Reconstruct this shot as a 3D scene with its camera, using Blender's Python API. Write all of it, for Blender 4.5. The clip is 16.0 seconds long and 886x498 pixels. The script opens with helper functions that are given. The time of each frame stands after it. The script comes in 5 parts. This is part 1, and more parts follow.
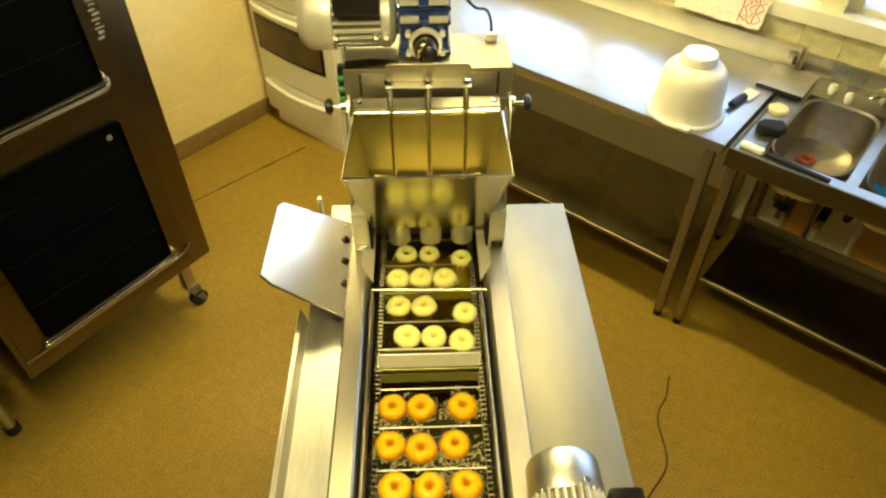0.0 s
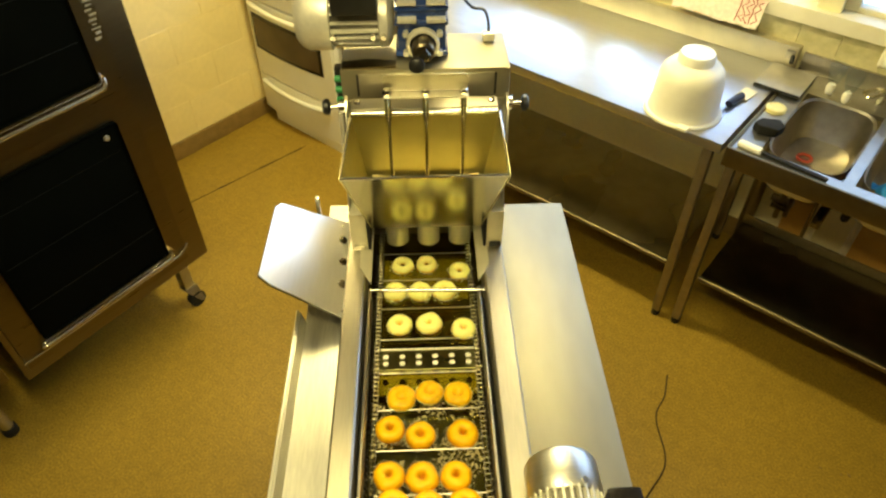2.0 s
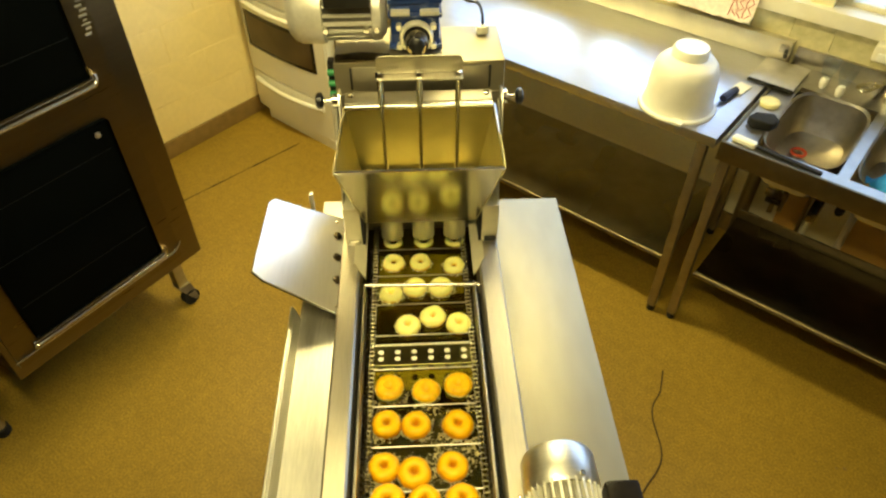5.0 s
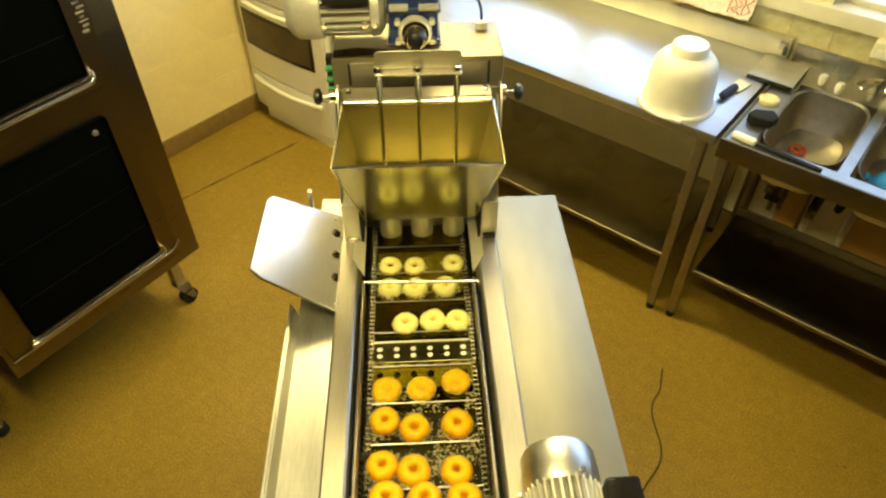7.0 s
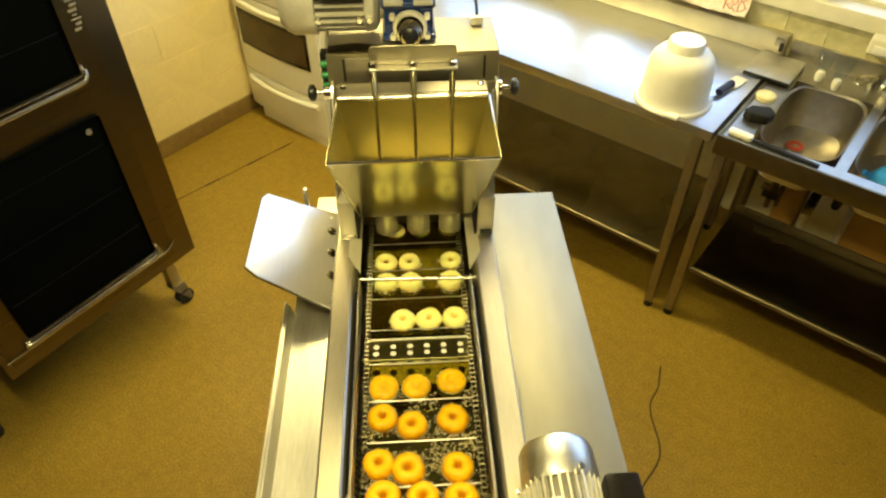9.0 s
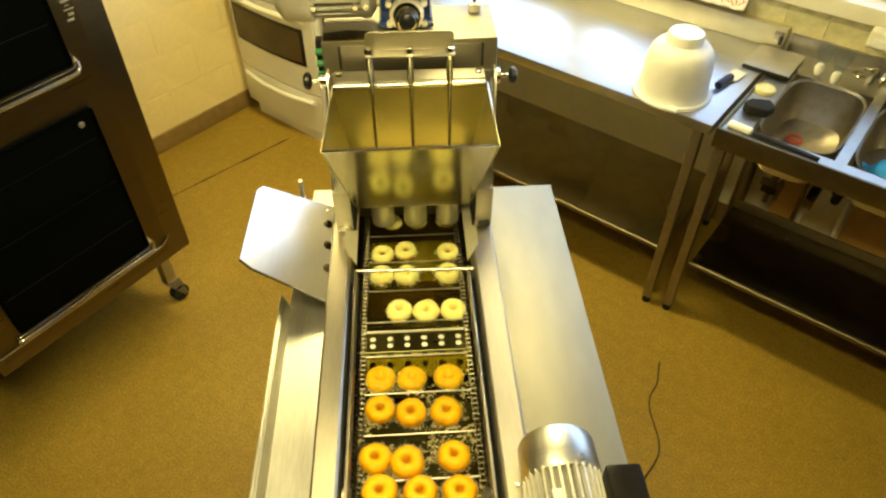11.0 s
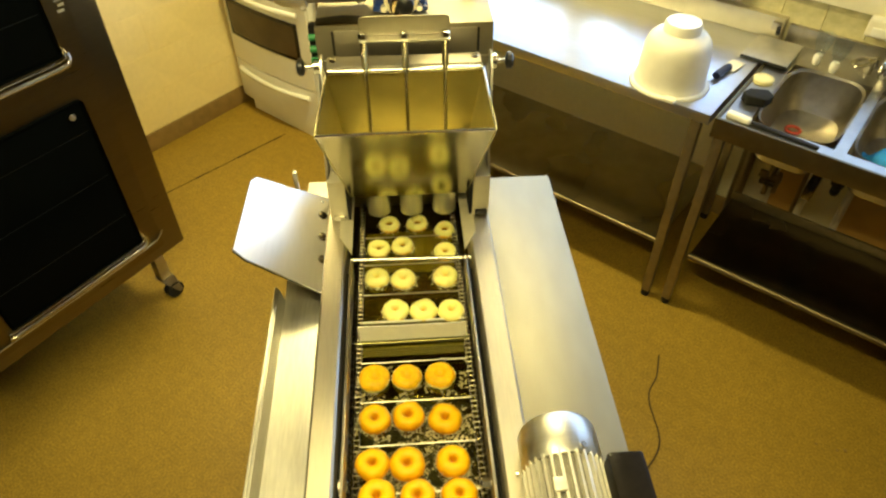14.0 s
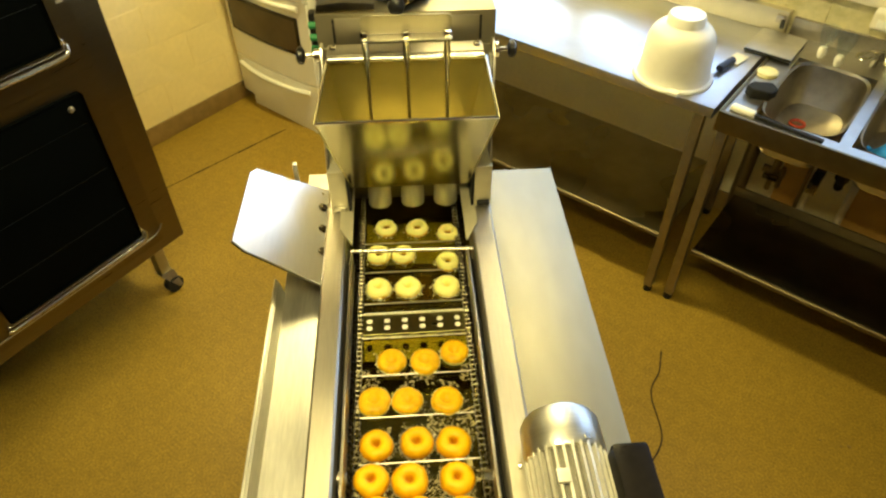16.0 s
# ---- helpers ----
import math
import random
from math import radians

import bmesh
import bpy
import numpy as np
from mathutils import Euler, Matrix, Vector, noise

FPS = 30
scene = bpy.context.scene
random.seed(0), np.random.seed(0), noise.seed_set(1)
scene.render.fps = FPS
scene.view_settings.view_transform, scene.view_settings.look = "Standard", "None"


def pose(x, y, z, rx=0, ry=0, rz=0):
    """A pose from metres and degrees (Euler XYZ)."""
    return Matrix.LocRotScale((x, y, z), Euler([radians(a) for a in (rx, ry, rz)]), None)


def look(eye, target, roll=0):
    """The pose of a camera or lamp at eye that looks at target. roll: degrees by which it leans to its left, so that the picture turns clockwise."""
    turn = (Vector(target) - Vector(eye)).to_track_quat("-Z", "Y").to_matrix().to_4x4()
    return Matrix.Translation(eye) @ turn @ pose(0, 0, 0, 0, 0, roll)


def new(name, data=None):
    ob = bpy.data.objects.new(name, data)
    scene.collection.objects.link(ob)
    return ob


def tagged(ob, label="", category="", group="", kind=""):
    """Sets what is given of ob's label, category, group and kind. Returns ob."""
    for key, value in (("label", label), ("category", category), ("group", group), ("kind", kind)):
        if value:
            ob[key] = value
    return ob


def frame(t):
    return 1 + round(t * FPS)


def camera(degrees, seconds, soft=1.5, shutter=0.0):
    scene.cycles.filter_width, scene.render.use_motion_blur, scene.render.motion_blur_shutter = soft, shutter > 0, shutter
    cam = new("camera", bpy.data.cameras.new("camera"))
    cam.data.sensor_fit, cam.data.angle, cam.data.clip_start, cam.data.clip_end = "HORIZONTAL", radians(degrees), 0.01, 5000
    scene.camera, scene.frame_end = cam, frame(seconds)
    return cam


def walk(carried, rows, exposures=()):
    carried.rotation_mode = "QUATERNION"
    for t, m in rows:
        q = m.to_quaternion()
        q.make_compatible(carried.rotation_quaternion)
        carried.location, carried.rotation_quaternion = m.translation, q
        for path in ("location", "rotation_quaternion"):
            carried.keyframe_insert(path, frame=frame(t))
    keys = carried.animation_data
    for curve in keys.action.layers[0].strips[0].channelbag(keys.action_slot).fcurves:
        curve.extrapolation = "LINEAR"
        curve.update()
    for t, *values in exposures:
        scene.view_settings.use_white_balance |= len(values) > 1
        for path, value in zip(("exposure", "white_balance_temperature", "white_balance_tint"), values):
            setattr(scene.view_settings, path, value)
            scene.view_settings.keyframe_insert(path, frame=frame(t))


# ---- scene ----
cam = camera(66.8, 16.0, soft=2.3)
PATH = [
    (0, (0.031, 0.208, 2.207), (0.075, 1.647, 0.818), -0.2),
    (0.5, (0.031, 0.209, 2.208), (0.075, 1.647, 0.818), -0.2),
    (1, (0.032, 0.208, 2.208), (0.079, 1.646, 0.819), -0.2),
    (1.5, (0.032, 0.209, 2.208), (0.081, 1.647, 0.818), -0.3),
    (2, (0.032, 0.209, 2.207), (0.081, 1.647, 0.818), -0.2),
    (2.5, (0.032, 0.209, 2.206), (0.095, 1.645, 0.815), -0.1),
    (3, (0.031, 0.211, 2.204), (0.086, 1.641, 0.807), -0.1),
    (3.5, (0.032, 0.21, 2.204), (0.085, 1.642, 0.809), -0.1),
    (4, (0.031, 0.209, 2.201), (0.088, 1.644, 0.809), -0.1),
    (6.5, (0.032, 0.209, 2.188), (0.1, 1.644, 0.796), -0.1),
    (7, (0.031, 0.209, 2.185), (0.099, 1.643, 0.793), -0.1),
    (7.5, (0.032, 0.211, 2.181), (0.097, 1.643, 0.786), -0.2),
    (8, (0.031, 0.21, 2.181), (0.097, 1.64, 0.784), -0.2),
    (8.5, (0.033, 0.209, 2.176), (0.106, 1.646, 0.787), -0.3),
    (9, (0.033, 0.21, 2.171), (0.109, 1.646, 0.781), -0.2),
    (11.5, (0.032, 0.212, 2.139), (0.119, 1.647, 0.749), -0.1),
    (12, (0.033, 0.209, 2.136), (0.121, 1.645, 0.747), -0.3),
    (12.5, (0.033, 0.211, 2.128), (0.129, 1.647, 0.74), -0.2),
    (13, (0.033, 0.21, 2.121), (0.133, 1.647, 0.733), -0.3),
    (13.5, (0.033, 0.212, 2.115), (0.131, 1.649, 0.727), -0.2),
    (14, (0.033, 0.212, 2.11), (0.126, 1.647, 0.721), -0.2),
    (14.5, (0.032, 0.212, 2.106), (0.127, 1.647, 0.716), -0.2),
    (15, (0.032, 0.212, 2.099), (0.127, 1.646, 0.709), -0.2),
    (15.5, (0.032, 0.213, 2.093), (0.125, 1.647, 0.702), -0.1),
    (16, (0.032, 0.213, 2.088), (0.122, 1.646, 0.695), -0.2),
]
walk(cam, [(t, look(eye, target, roll)) for t, eye, target, roll in PATH])

# ---- light ----
# Room axes: v runs along the wall with the window, n towards it; both turned 42 degrees from the machine.
TURN = -42.0
ROOM = pose(0, 0, 0, 0, 0, TURN)


def room(v, n, z):
    return ROOM @ Vector((v, n, z))


world = bpy.data.worlds.new("sky")
scene.world = world
world.use_nodes = True
sky = world.node_tree.nodes.new("ShaderNodeTexSky")
sky.sky_type = "NISHITA"
sky.sun_disc = False
sky.sun_elevation, sky.sun_rotation = radians(35), radians(200)
world.node_tree.links.new(sky.outputs["Color"], world.node_tree.nodes["Background"].inputs["Color"])
world.node_tree.nodes["Background"].inputs["Strength"].default_value = 0.12
sun = new("sun", bpy.data.lights.new("sun", "SUN"))
sun.data.energy, sun.data.angle, sun.data.color = 1.0, radians(12), (1.0, 0.95, 0.88)
sun.matrix_world = look((6, -6, 8), (0, 0, 0))

WARM = (1.0, 0.84, 0.35)


def area_lamp(name, m, sx, sy, watts, colour):
    data = bpy.data.lights.new(name, "AREA")
    data.shape, data.size, data.size_y, data.energy, data.color = "RECTANGLE", sx, sy, watts, colour
    ob = new(name, data)
    ob.matrix_world = m
    return ob


area_lamp("ceiling_light_glow", ROOM @ pose(-1.70, 1.88, 2.60), 1.15, 0.22, 53, WARM)
area_lamp("ceiling_light_glow", ROOM @ pose(-0.42, 0.30, 2.60), 1.15, 0.22, 35, WARM)
# daylight on the lower part of the windows, over the sunlit sill
for v0, v1, watts in ((-2.02, -1.53, 1.6), (-1.44, -1.25, 0.7)):
    area_lamp("window_daylight", ROOM @ pose((v0 + v1) / 2, 2.975, 1.215, -90, 0, 0), v1 - v0, 0.085, watts, (0.64, 0.81, 1.0))


# ---- materials ----
def mat(name, base, rough=0.5, metal=0.0, var=0.15, scale=30.0, bump=0.05, stretch=(1, 1, 1), fine=6.0, other=None, rough_var=0.1,
        coat=0.0, trans=0.0, ior=1.45):
    m = bpy.data.materials.new(name)
    m.use_nodes = True
    nt = m.node_tree
    b = nt.nodes["Principled BSDF"]
    tc = nt.nodes.new("ShaderNodeTexCoord")
    mp = nt.nodes.new("ShaderNodeMapping")
    mp.inputs["Scale"].default_value = stretch
    nt.links.new(tc.outputs["Object"], mp.inputs["Vector"])
    n1 = nt.nodes.new("ShaderNodeTexNoise")
    n1.inputs["Scale"].default_value, n1.inputs["Detail"].default_value = scale, 5.0
    n2 = nt.nodes.new("ShaderNodeTexNoise")
    n2.inputs["Scale"].default_value, n2.inputs["Detail"].default_value = scale / fine, 3.0
    for n in (n1, n2):
        nt.links.new(mp.outputs["Vector"], n.inputs["Vector"])
    both = nt.nodes.new("ShaderNodeMath")
    both.operation = "MULTIPLY_ADD"
    both.inputs[1].default_value = 0.5
    half = nt.nodes.new("ShaderNodeMath")
    half.operation = "MULTIPLY"
    half.inputs[1].default_value = 0.5
    nt.links.new(n2.outputs["Fac"], half.inputs[0])
    nt.links.new(n1.outputs["Fac"], both.inputs[0])
    nt.links.new(half.outputs[0], both.inputs[2])
    ramp = nt.nodes.new("ShaderNodeValToRGB")
    lo = [c * (1 - var) for c in base] if other is None else other
    hi = [min(1, c * (1 + var)) for c in base]
    ramp.color_ramp.elements[0].position, ramp.color_ramp.elements[0].color = 0.35, (*lo, 1)
    ramp.color_ramp.elements[1].position, ramp.color_ramp.elements[1].color = 0.65, (*hi, 1)
    nt.links.new(both.outputs[0], ramp.inputs["Fac"])
    nt.links.new(ramp.outputs["Color"], b.inputs["Base Color"])
    rr = nt.nodes.new("ShaderNodeMapRange")
    rr.inputs["To Min"].default_value, rr.inputs["To Max"].default_value = max(0.02, rough - rough_var), min(1, rough + rough_var)
    nt.links.new(n2.outputs["Fac"], rr.inputs["Value"])
    nt.links.new(rr.outputs["Result"], b.inputs["Roughness"])
    b.inputs["Metallic"].default_value = metal
    b.inputs["Coat Weight"].default_value = coat
    b.inputs["Transmission Weight"].default_value = trans
    b.inputs["IOR"].default_value = ior
    if bump:
        bp = nt.nodes.new("ShaderNodeBump")
        bp.inputs["Strength"].default_value, bp.inputs["Distance"].default_value = bump, 0.004
        nt.links.new(n1.outputs["Fac"], bp.inputs["Height"])
        nt.links.new(bp.outputs["Normal"], b.inputs["Normal"])
    return m


STEEL = mat("brushed_steel", (0.62, 0.60, 0.55), 0.25, 1.0, 0.05, 25, 0.008, (10, 1, 10), 8, rough_var=0.05)
STEEL_X = mat("brushed_steel_across", (0.62, 0.60, 0.55), 0.22, 1.0, 0.05, 60, 0.02, (14, 1, 1), 12, rough_var=0.05)
POLISHED = mat("polished_steel", (0.68, 0.66, 0.60), 0.13, 1.0, 0.04, 40, 0.01, rough_var=0.04)
LEG = mat("dark_leg_steel", (0.31, 0.26, 0.16), 0.50, 1.0, 0.15, 35, 0.04)
TOPSHELF = mat("olive_shelf_steel", (0.42, 0.37, 0.22), 0.28, 1.0, 0.15, 12, 0.02)
PLATE = mat("bright_plate_steel", (0.80, 0.81, 0.85), 0.34, 1.0, 0.03, 20, 0.006, (8, 1, 8), 8, rough_var=0.05)
UPSTAND = mat("pale_upstand_steel", (0.66, 0.62, 0.48), 0.48, 0.8, 0.10, 14, 0.02)
DRAINER = mat("dull_drainer_steel", (0.38, 0.37, 0.34), 0.42, 1.0, 0.12, 25, 0.02)
# The brown floor's reflection is put into this steel's dark colour.
APRON = mat("floor_reflection_steel", (0.18, 0.145, 0.08), 0.40, 1.0, 0.12, 30, 0.02)
TRAY = mat("grey_tray_metal", (0.58, 0.57, 0.55), 0.44, 0.85, 0.10, 25, 0.02)
NOZZLE = mat("turned_nozzle_steel", (0.84, 0.80, 0.60), 0.22, 0.65, 0.10, 30, 0.02, (6, 6, 1), 6, rough_var=0.05)
PANEL = mat("matt_panel_steel", (0.44, 0.41, 0.33), 0.52, 1.0, 0.10, 30, 0.03)
CRANK = mat("oily_crank_metal", (0.13, 0.11, 0.075), 0.26, 1.0, 0.3, 60, 0.08)
LETTER = mat("grey_lettering", (0.26, 0.24, 0.18), 0.5, 0.0, 0.15, 60, 0.02)
WINDOW_EDGE = mat("black_window_border", (0.010, 0.007, 0.005), 0.16, 0.0, 0.2, 30, 0.0)
# Casing darkened: shade between the motor fins is put into the colour.
CORE = mat("shaded_motor_core", (0.16, 0.15, 0.12), 0.5, 0.5, 0.2, 60, 0.1)
SATIN = mat("satin_cast_steel", (0.66, 0.62, 0.46), 0.42, 0.4, 0.07, 40, 0.02)
# Shelf steel darkened: the shadow under the sink is put into its colour.
SHELF = mat("shaded_shelf_steel", (0.095, 0.080, 0.050), 0.30, 1.0, 0.2, 12, 0.02)
DULL = mat("dull_steel", (0.42, 0.39, 0.33), 0.36, 1.0, 0.15, 35, 0.04)
TABLE_STEEL = mat("table_steel", (0.62, 0.63, 0.66), 0.36, 1.0, 0.07, 20, 0.008, (1, 10, 1), 10, rough_var=0.06)
SHEET = mat("satin_sheet", (0.66, 0.64, 0.58), 0.38, 1.0, 0.06, 20, 0.008, (8, 1, 8), 8)
OILY = mat("oily_dark_steel", (0.07, 0.055, 0.03), 0.30, 1.0, 0.35, 60, 0.15)
CAST = mat("cast_aluminium", (0.70, 0.68, 0.60), 0.40, 0.5, 0.10, 90, 0.10)
BLUE = mat("blue_paint", (0.012, 0.035, 0.16), 0.28, 0.0, 0.30, 60, 0.05, coat=0.4)
BLACK = mat("black_plastic", (0.012, 0.012, 0.012), 0.35, 0.0, 0.3, 80, 0.04)
BOX_BLACK = mat("black_box_plastic", (0.010, 0.008, 0.006), 0.3, 0.0, 0.3, 80, 0.03)
BOX_BLACK.node_tree.nodes["Principled BSDF"].inputs["Specular IOR Level"].default_value = 0.12
RUBBER = mat("black_rubber", (0.010, 0.010, 0.010), 0.85, 0.0, 0.3, 80, 0.04)
GLASS_DARK = mat("dark_oven_glass", (0.002, 0.0025, 0.0022), 0.10, 0.0, 0.3, 6, 0.0, rough_var=0.03, ior=1.06)
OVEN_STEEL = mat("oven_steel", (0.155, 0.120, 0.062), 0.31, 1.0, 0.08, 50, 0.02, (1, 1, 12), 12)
ENAMEL = mat("white_enamel", (0.84, 0.83, 0.76), 0.22, 0.0, 0.03, 10, 0.01, coat=0.3)
PLASTIC_WHITE = mat("white_plastic", (0.88, 0.87, 0.78), 0.38, 0.0, 0.04, 30, 0.02)
GLASS_BROWN = mat("brown_oven_glass", (0.085, 0.058, 0.028), 0.10, 0.0, 0.3, 6, 0.0)
WALL = mat("painted_wall", (0.84, 0.70, 0.34), 0.55, 0.0, 0.04, 40, 0.05)
# WALL's paint lightened, to make up for light missing under the tables.
LIFTED_WALL = mat("light_lifted_wall", (0.90, 0.85, 0.56), 0.55, 0.0, 0.04, 40, 0.05)
BASE = mat("brown_skirting", (0.24, 0.155, 0.05), 0.5, 0.0, 0.2, 25, 0.05)
# Unseen east and south walls, kept dark to hold fill light down.
BACKWALL = mat("bounce_cutting_brown", (0.22, 0.16, 0.08), 0.5, 0.0, 0.15, 10, 0.05)
# Ceiling out of view, greyed so that less light bounces back.
CEIL = mat("darkened_ceiling", (0.45, 0.42, 0.34), 0.8, 0.0, 0.03, 40, 0.05)
TILE = mat("glazed_tile", (0.66, 0.60, 0.36), 0.28, 0.0, 0.12, 22, 0.02, other=(0.42, 0.40, 0.21))
SILL = mat("cream_paint", (0.82, 0.78, 0.62), 0.35, 0.0, 0.05, 20, 0.02)
RAG = mat("printed_cloth", (0.88, 0.82, 0.74), 0.9, 0.0, 0.05, 60, 0.3, other=(0.84, 0.62, 0.55))
RED = mat("red_plastic", (0.38, 0.05, 0.02), 0.4, 0.0, 0.15, 60, 0.03)
CYAN = mat("blue_cloth", (0.04, 0.36, 0.85), 0.8, 0.0, 0.2, 60, 0.3)
NAVY = mat("dark_blue_plastic", (0.015, 0.018, 0.05), 0.45, 0.0, 0.3, 60, 0.05)
CREAM = mat("cream_soap", (0.78, 0.72, 0.38), 0.6, 0.0, 0.08, 60, 0.05)
GREEN = mat("green_plastic", (0.03, 0.22, 0.08), 0.45, 0.0, 0.2, 60, 0.03)
WOOD = mat("brown_panel", (0.60, 0.37, 0.11), 0.5, 0.0, 0.15, 12, 0.05)
DOUGH = mat("raw_dough", (0.80, 0.66, 0.26), 0.55, 0.0, 0.06, 60, 0.1)
BRASS = mat("old_brass", (0.30, 0.24, 0.12), 0.35, 0.9, 0.3, 60, 0.1)


def window_glass():
    m = bpy.data.materials.new("window_glass")
    m.use_nodes = True
    nt = m.node_tree
    out = nt.nodes["Material Output"]
    tr, gl, mx = nt.nodes.new("ShaderNodeBsdfTransparent"), nt.nodes.new("ShaderNodeBsdfGlossy"), nt.nodes.new("ShaderNodeMixShader")
    tr.inputs["Color"].default_value = (0.94, 0.97, 1.0, 1)
    gl.inputs["Roughness"].default_value = 0.03
    mx.inputs["Fac"].default_value = 0.06
    nt.links.new(tr.outputs[0], mx.inputs[1])
    nt.links.new(gl.outputs[0], mx.inputs[2])
    nt.links.new(mx.outputs[0], out.inputs["Surface"])
    return m


PANE = window_glass()


def floor_material():
    m = mat("speckled_vinyl_floor", (0.31, 0.200, 0.026), 0.42, 0.0, 0.15, 26, 0.03, fine=14, rough_var=0.06)
    nt = m.node_tree
    b = nt.nodes["Principled BSDF"]
    tc = nt.nodes.new("ShaderNodeTexCoord")
    vo = nt.nodes.new("ShaderNodeTexNoise")
    vo.inputs["Scale"].default_value, vo.inputs["Detail"].default_value = 130.0, 3.0
    nt.links.new(tc.outputs["Object"], vo.inputs["Vector"])
    mr = nt.nodes.new("ShaderNodeMapRange")
    mr.inputs["From Min"].default_value, mr.inputs["From Max"].default_value = 0.35, 0.7
    mr.inputs["To Min"].default_value, mr.inputs["To Max"].default_value = 0.74, 1.22
    nt.links.new(vo.outputs["Fac"], mr.inputs["Value"])
    mul = nt.nodes.new("ShaderNodeVectorMath")
    mul.operation = "SCALE"
    old = b.inputs["Base Color"].links[0].from_socket
    nt.links.new(old, mul.inputs[0])
    nt.links.new(mr.outputs["Result"], mul.inputs["Scale"])
    nt.links.new(mul.outputs["Vector"], b.inputs["Base Color"])
    return m


FLOOR = floor_material()


def oil_material():
    m = bpy.data.materials.new("frying_oil")
    m.use_nodes = True
    nt = m.node_tree
    out = nt.nodes["Material Output"]
    tr, gl, mx = nt.nodes.new("ShaderNodeBsdfTransparent"), nt.nodes.new("ShaderNodeBsdfGlossy"), nt.nodes.new("ShaderNodeMixShader")
    tr.inputs["Color"].default_value = (0.48, 0.43, 0.10, 1)
    gl.inputs["Color"].default_value = (0.92, 0.86, 0.24, 1)
    gl.inputs["Roughness"].default_value = 0.05
    tc, ns, bp = nt.nodes.new("ShaderNodeTexCoord"), nt.nodes.new("ShaderNodeTexNoise"), nt.nodes.new("ShaderNodeBump")
    ns.inputs["Scale"].default_value, ns.inputs["Detail"].default_value = 45.0, 2.0
    bp.inputs["Strength"].default_value, bp.inputs["Distance"].default_value = 0.12, 0.002
    nt.links.new(tc.outputs["Object"], ns.inputs["Vector"])
    nt.links.new(ns.outputs["Fac"], bp.inputs["Height"])
    nt.links.new(bp.outputs["Normal"], gl.inputs["Normal"])
    mx.inputs["Fac"].default_value = 0.11
    nt.links.new(tr.outputs[0], mx.inputs[1])
    nt.links.new(gl.outputs[0], mx.inputs[2])
    nt.links.new(mx.outputs[0], out.inputs["Surface"])
    return m


OIL = oil_material()


def doughnut_material(name, top, crust, low, high, hollow_colour, hollow_depth):
    """Pale on the upper side, fried on the lower side and round the rim."""
    m = mat(name, crust, 0.42, 0.0, 0.22, 70, 0.25)
    nt = m.node_tree
    b = nt.nodes["Principled BSDF"]
    old = b.inputs["Base Color"].links[0].from_socket
    tc = nt.nodes.new("ShaderNodeTexCoord")
    sep = nt.nodes.new("ShaderNodeSeparateXYZ")
    nt.links.new(tc.outputs["Object"], sep.inputs["Vector"])
    ns = nt.nodes.new("ShaderNodeTexNoise")
    ns.inputs["Scale"].default_value = 90.0
    nt.links.new(tc.outputs["Object"], ns.inputs["Vector"])
    add = nt.nodes.new("ShaderNodeMath")
    add.operation = "MULTIPLY_ADD"
    add.inputs[1].default_value = 0.006
    nt.links.new(ns.outputs["Fac"], add.inputs[0])
    nt.links.new(sep.outputs["Z"], add.inputs[2])
    mr = nt.nodes.new("ShaderNodeMapRange")
    mr.inputs["From Min"].default_value, mr.inputs["From Max"].default_value = low, high
    nt.links.new(add.outputs[0], mr.inputs["Value"])
    mix = nt.nodes.new("ShaderNodeMix")
    mix.data_type = "RGBA"
    nt.links.new(mr.outputs["Result"], mix.inputs["Factor"])
    nt.links.new(old, mix.inputs["A"])
    mix.inputs["B"].default_value = (*top, 1)
    nt.links.new(mix.outputs["Result"], b.inputs["Base Color"])
    # Browner middle, darkened further to put the hollow's shade into the colour.
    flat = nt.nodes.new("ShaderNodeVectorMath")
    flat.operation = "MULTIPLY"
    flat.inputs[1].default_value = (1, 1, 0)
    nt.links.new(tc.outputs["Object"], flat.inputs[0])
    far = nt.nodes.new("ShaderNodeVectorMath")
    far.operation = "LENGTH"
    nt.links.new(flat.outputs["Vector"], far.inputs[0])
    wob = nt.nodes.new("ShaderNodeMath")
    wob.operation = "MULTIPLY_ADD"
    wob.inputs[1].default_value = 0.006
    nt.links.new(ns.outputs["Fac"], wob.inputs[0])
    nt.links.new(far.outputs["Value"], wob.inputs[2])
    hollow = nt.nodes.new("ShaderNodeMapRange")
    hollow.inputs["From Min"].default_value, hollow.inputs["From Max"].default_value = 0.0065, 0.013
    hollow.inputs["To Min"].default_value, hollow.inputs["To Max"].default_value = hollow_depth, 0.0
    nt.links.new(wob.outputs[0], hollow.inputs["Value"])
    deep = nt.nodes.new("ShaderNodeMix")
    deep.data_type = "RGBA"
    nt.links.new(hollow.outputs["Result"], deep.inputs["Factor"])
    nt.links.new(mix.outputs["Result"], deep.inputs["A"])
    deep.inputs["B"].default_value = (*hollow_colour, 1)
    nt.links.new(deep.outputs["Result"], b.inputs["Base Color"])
    b.inputs["Specular IOR Level"].default_value = 0.22
    b.inputs["Subsurface Weight"].default_value = 0.1
    b.inputs["Subsurface Radius"].default_value = (0.008, 0.005, 0.002)
    return m


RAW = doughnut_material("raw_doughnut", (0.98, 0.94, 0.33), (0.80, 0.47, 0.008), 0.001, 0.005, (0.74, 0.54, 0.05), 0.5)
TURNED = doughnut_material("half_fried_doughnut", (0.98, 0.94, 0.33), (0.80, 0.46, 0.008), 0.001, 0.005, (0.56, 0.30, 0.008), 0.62)
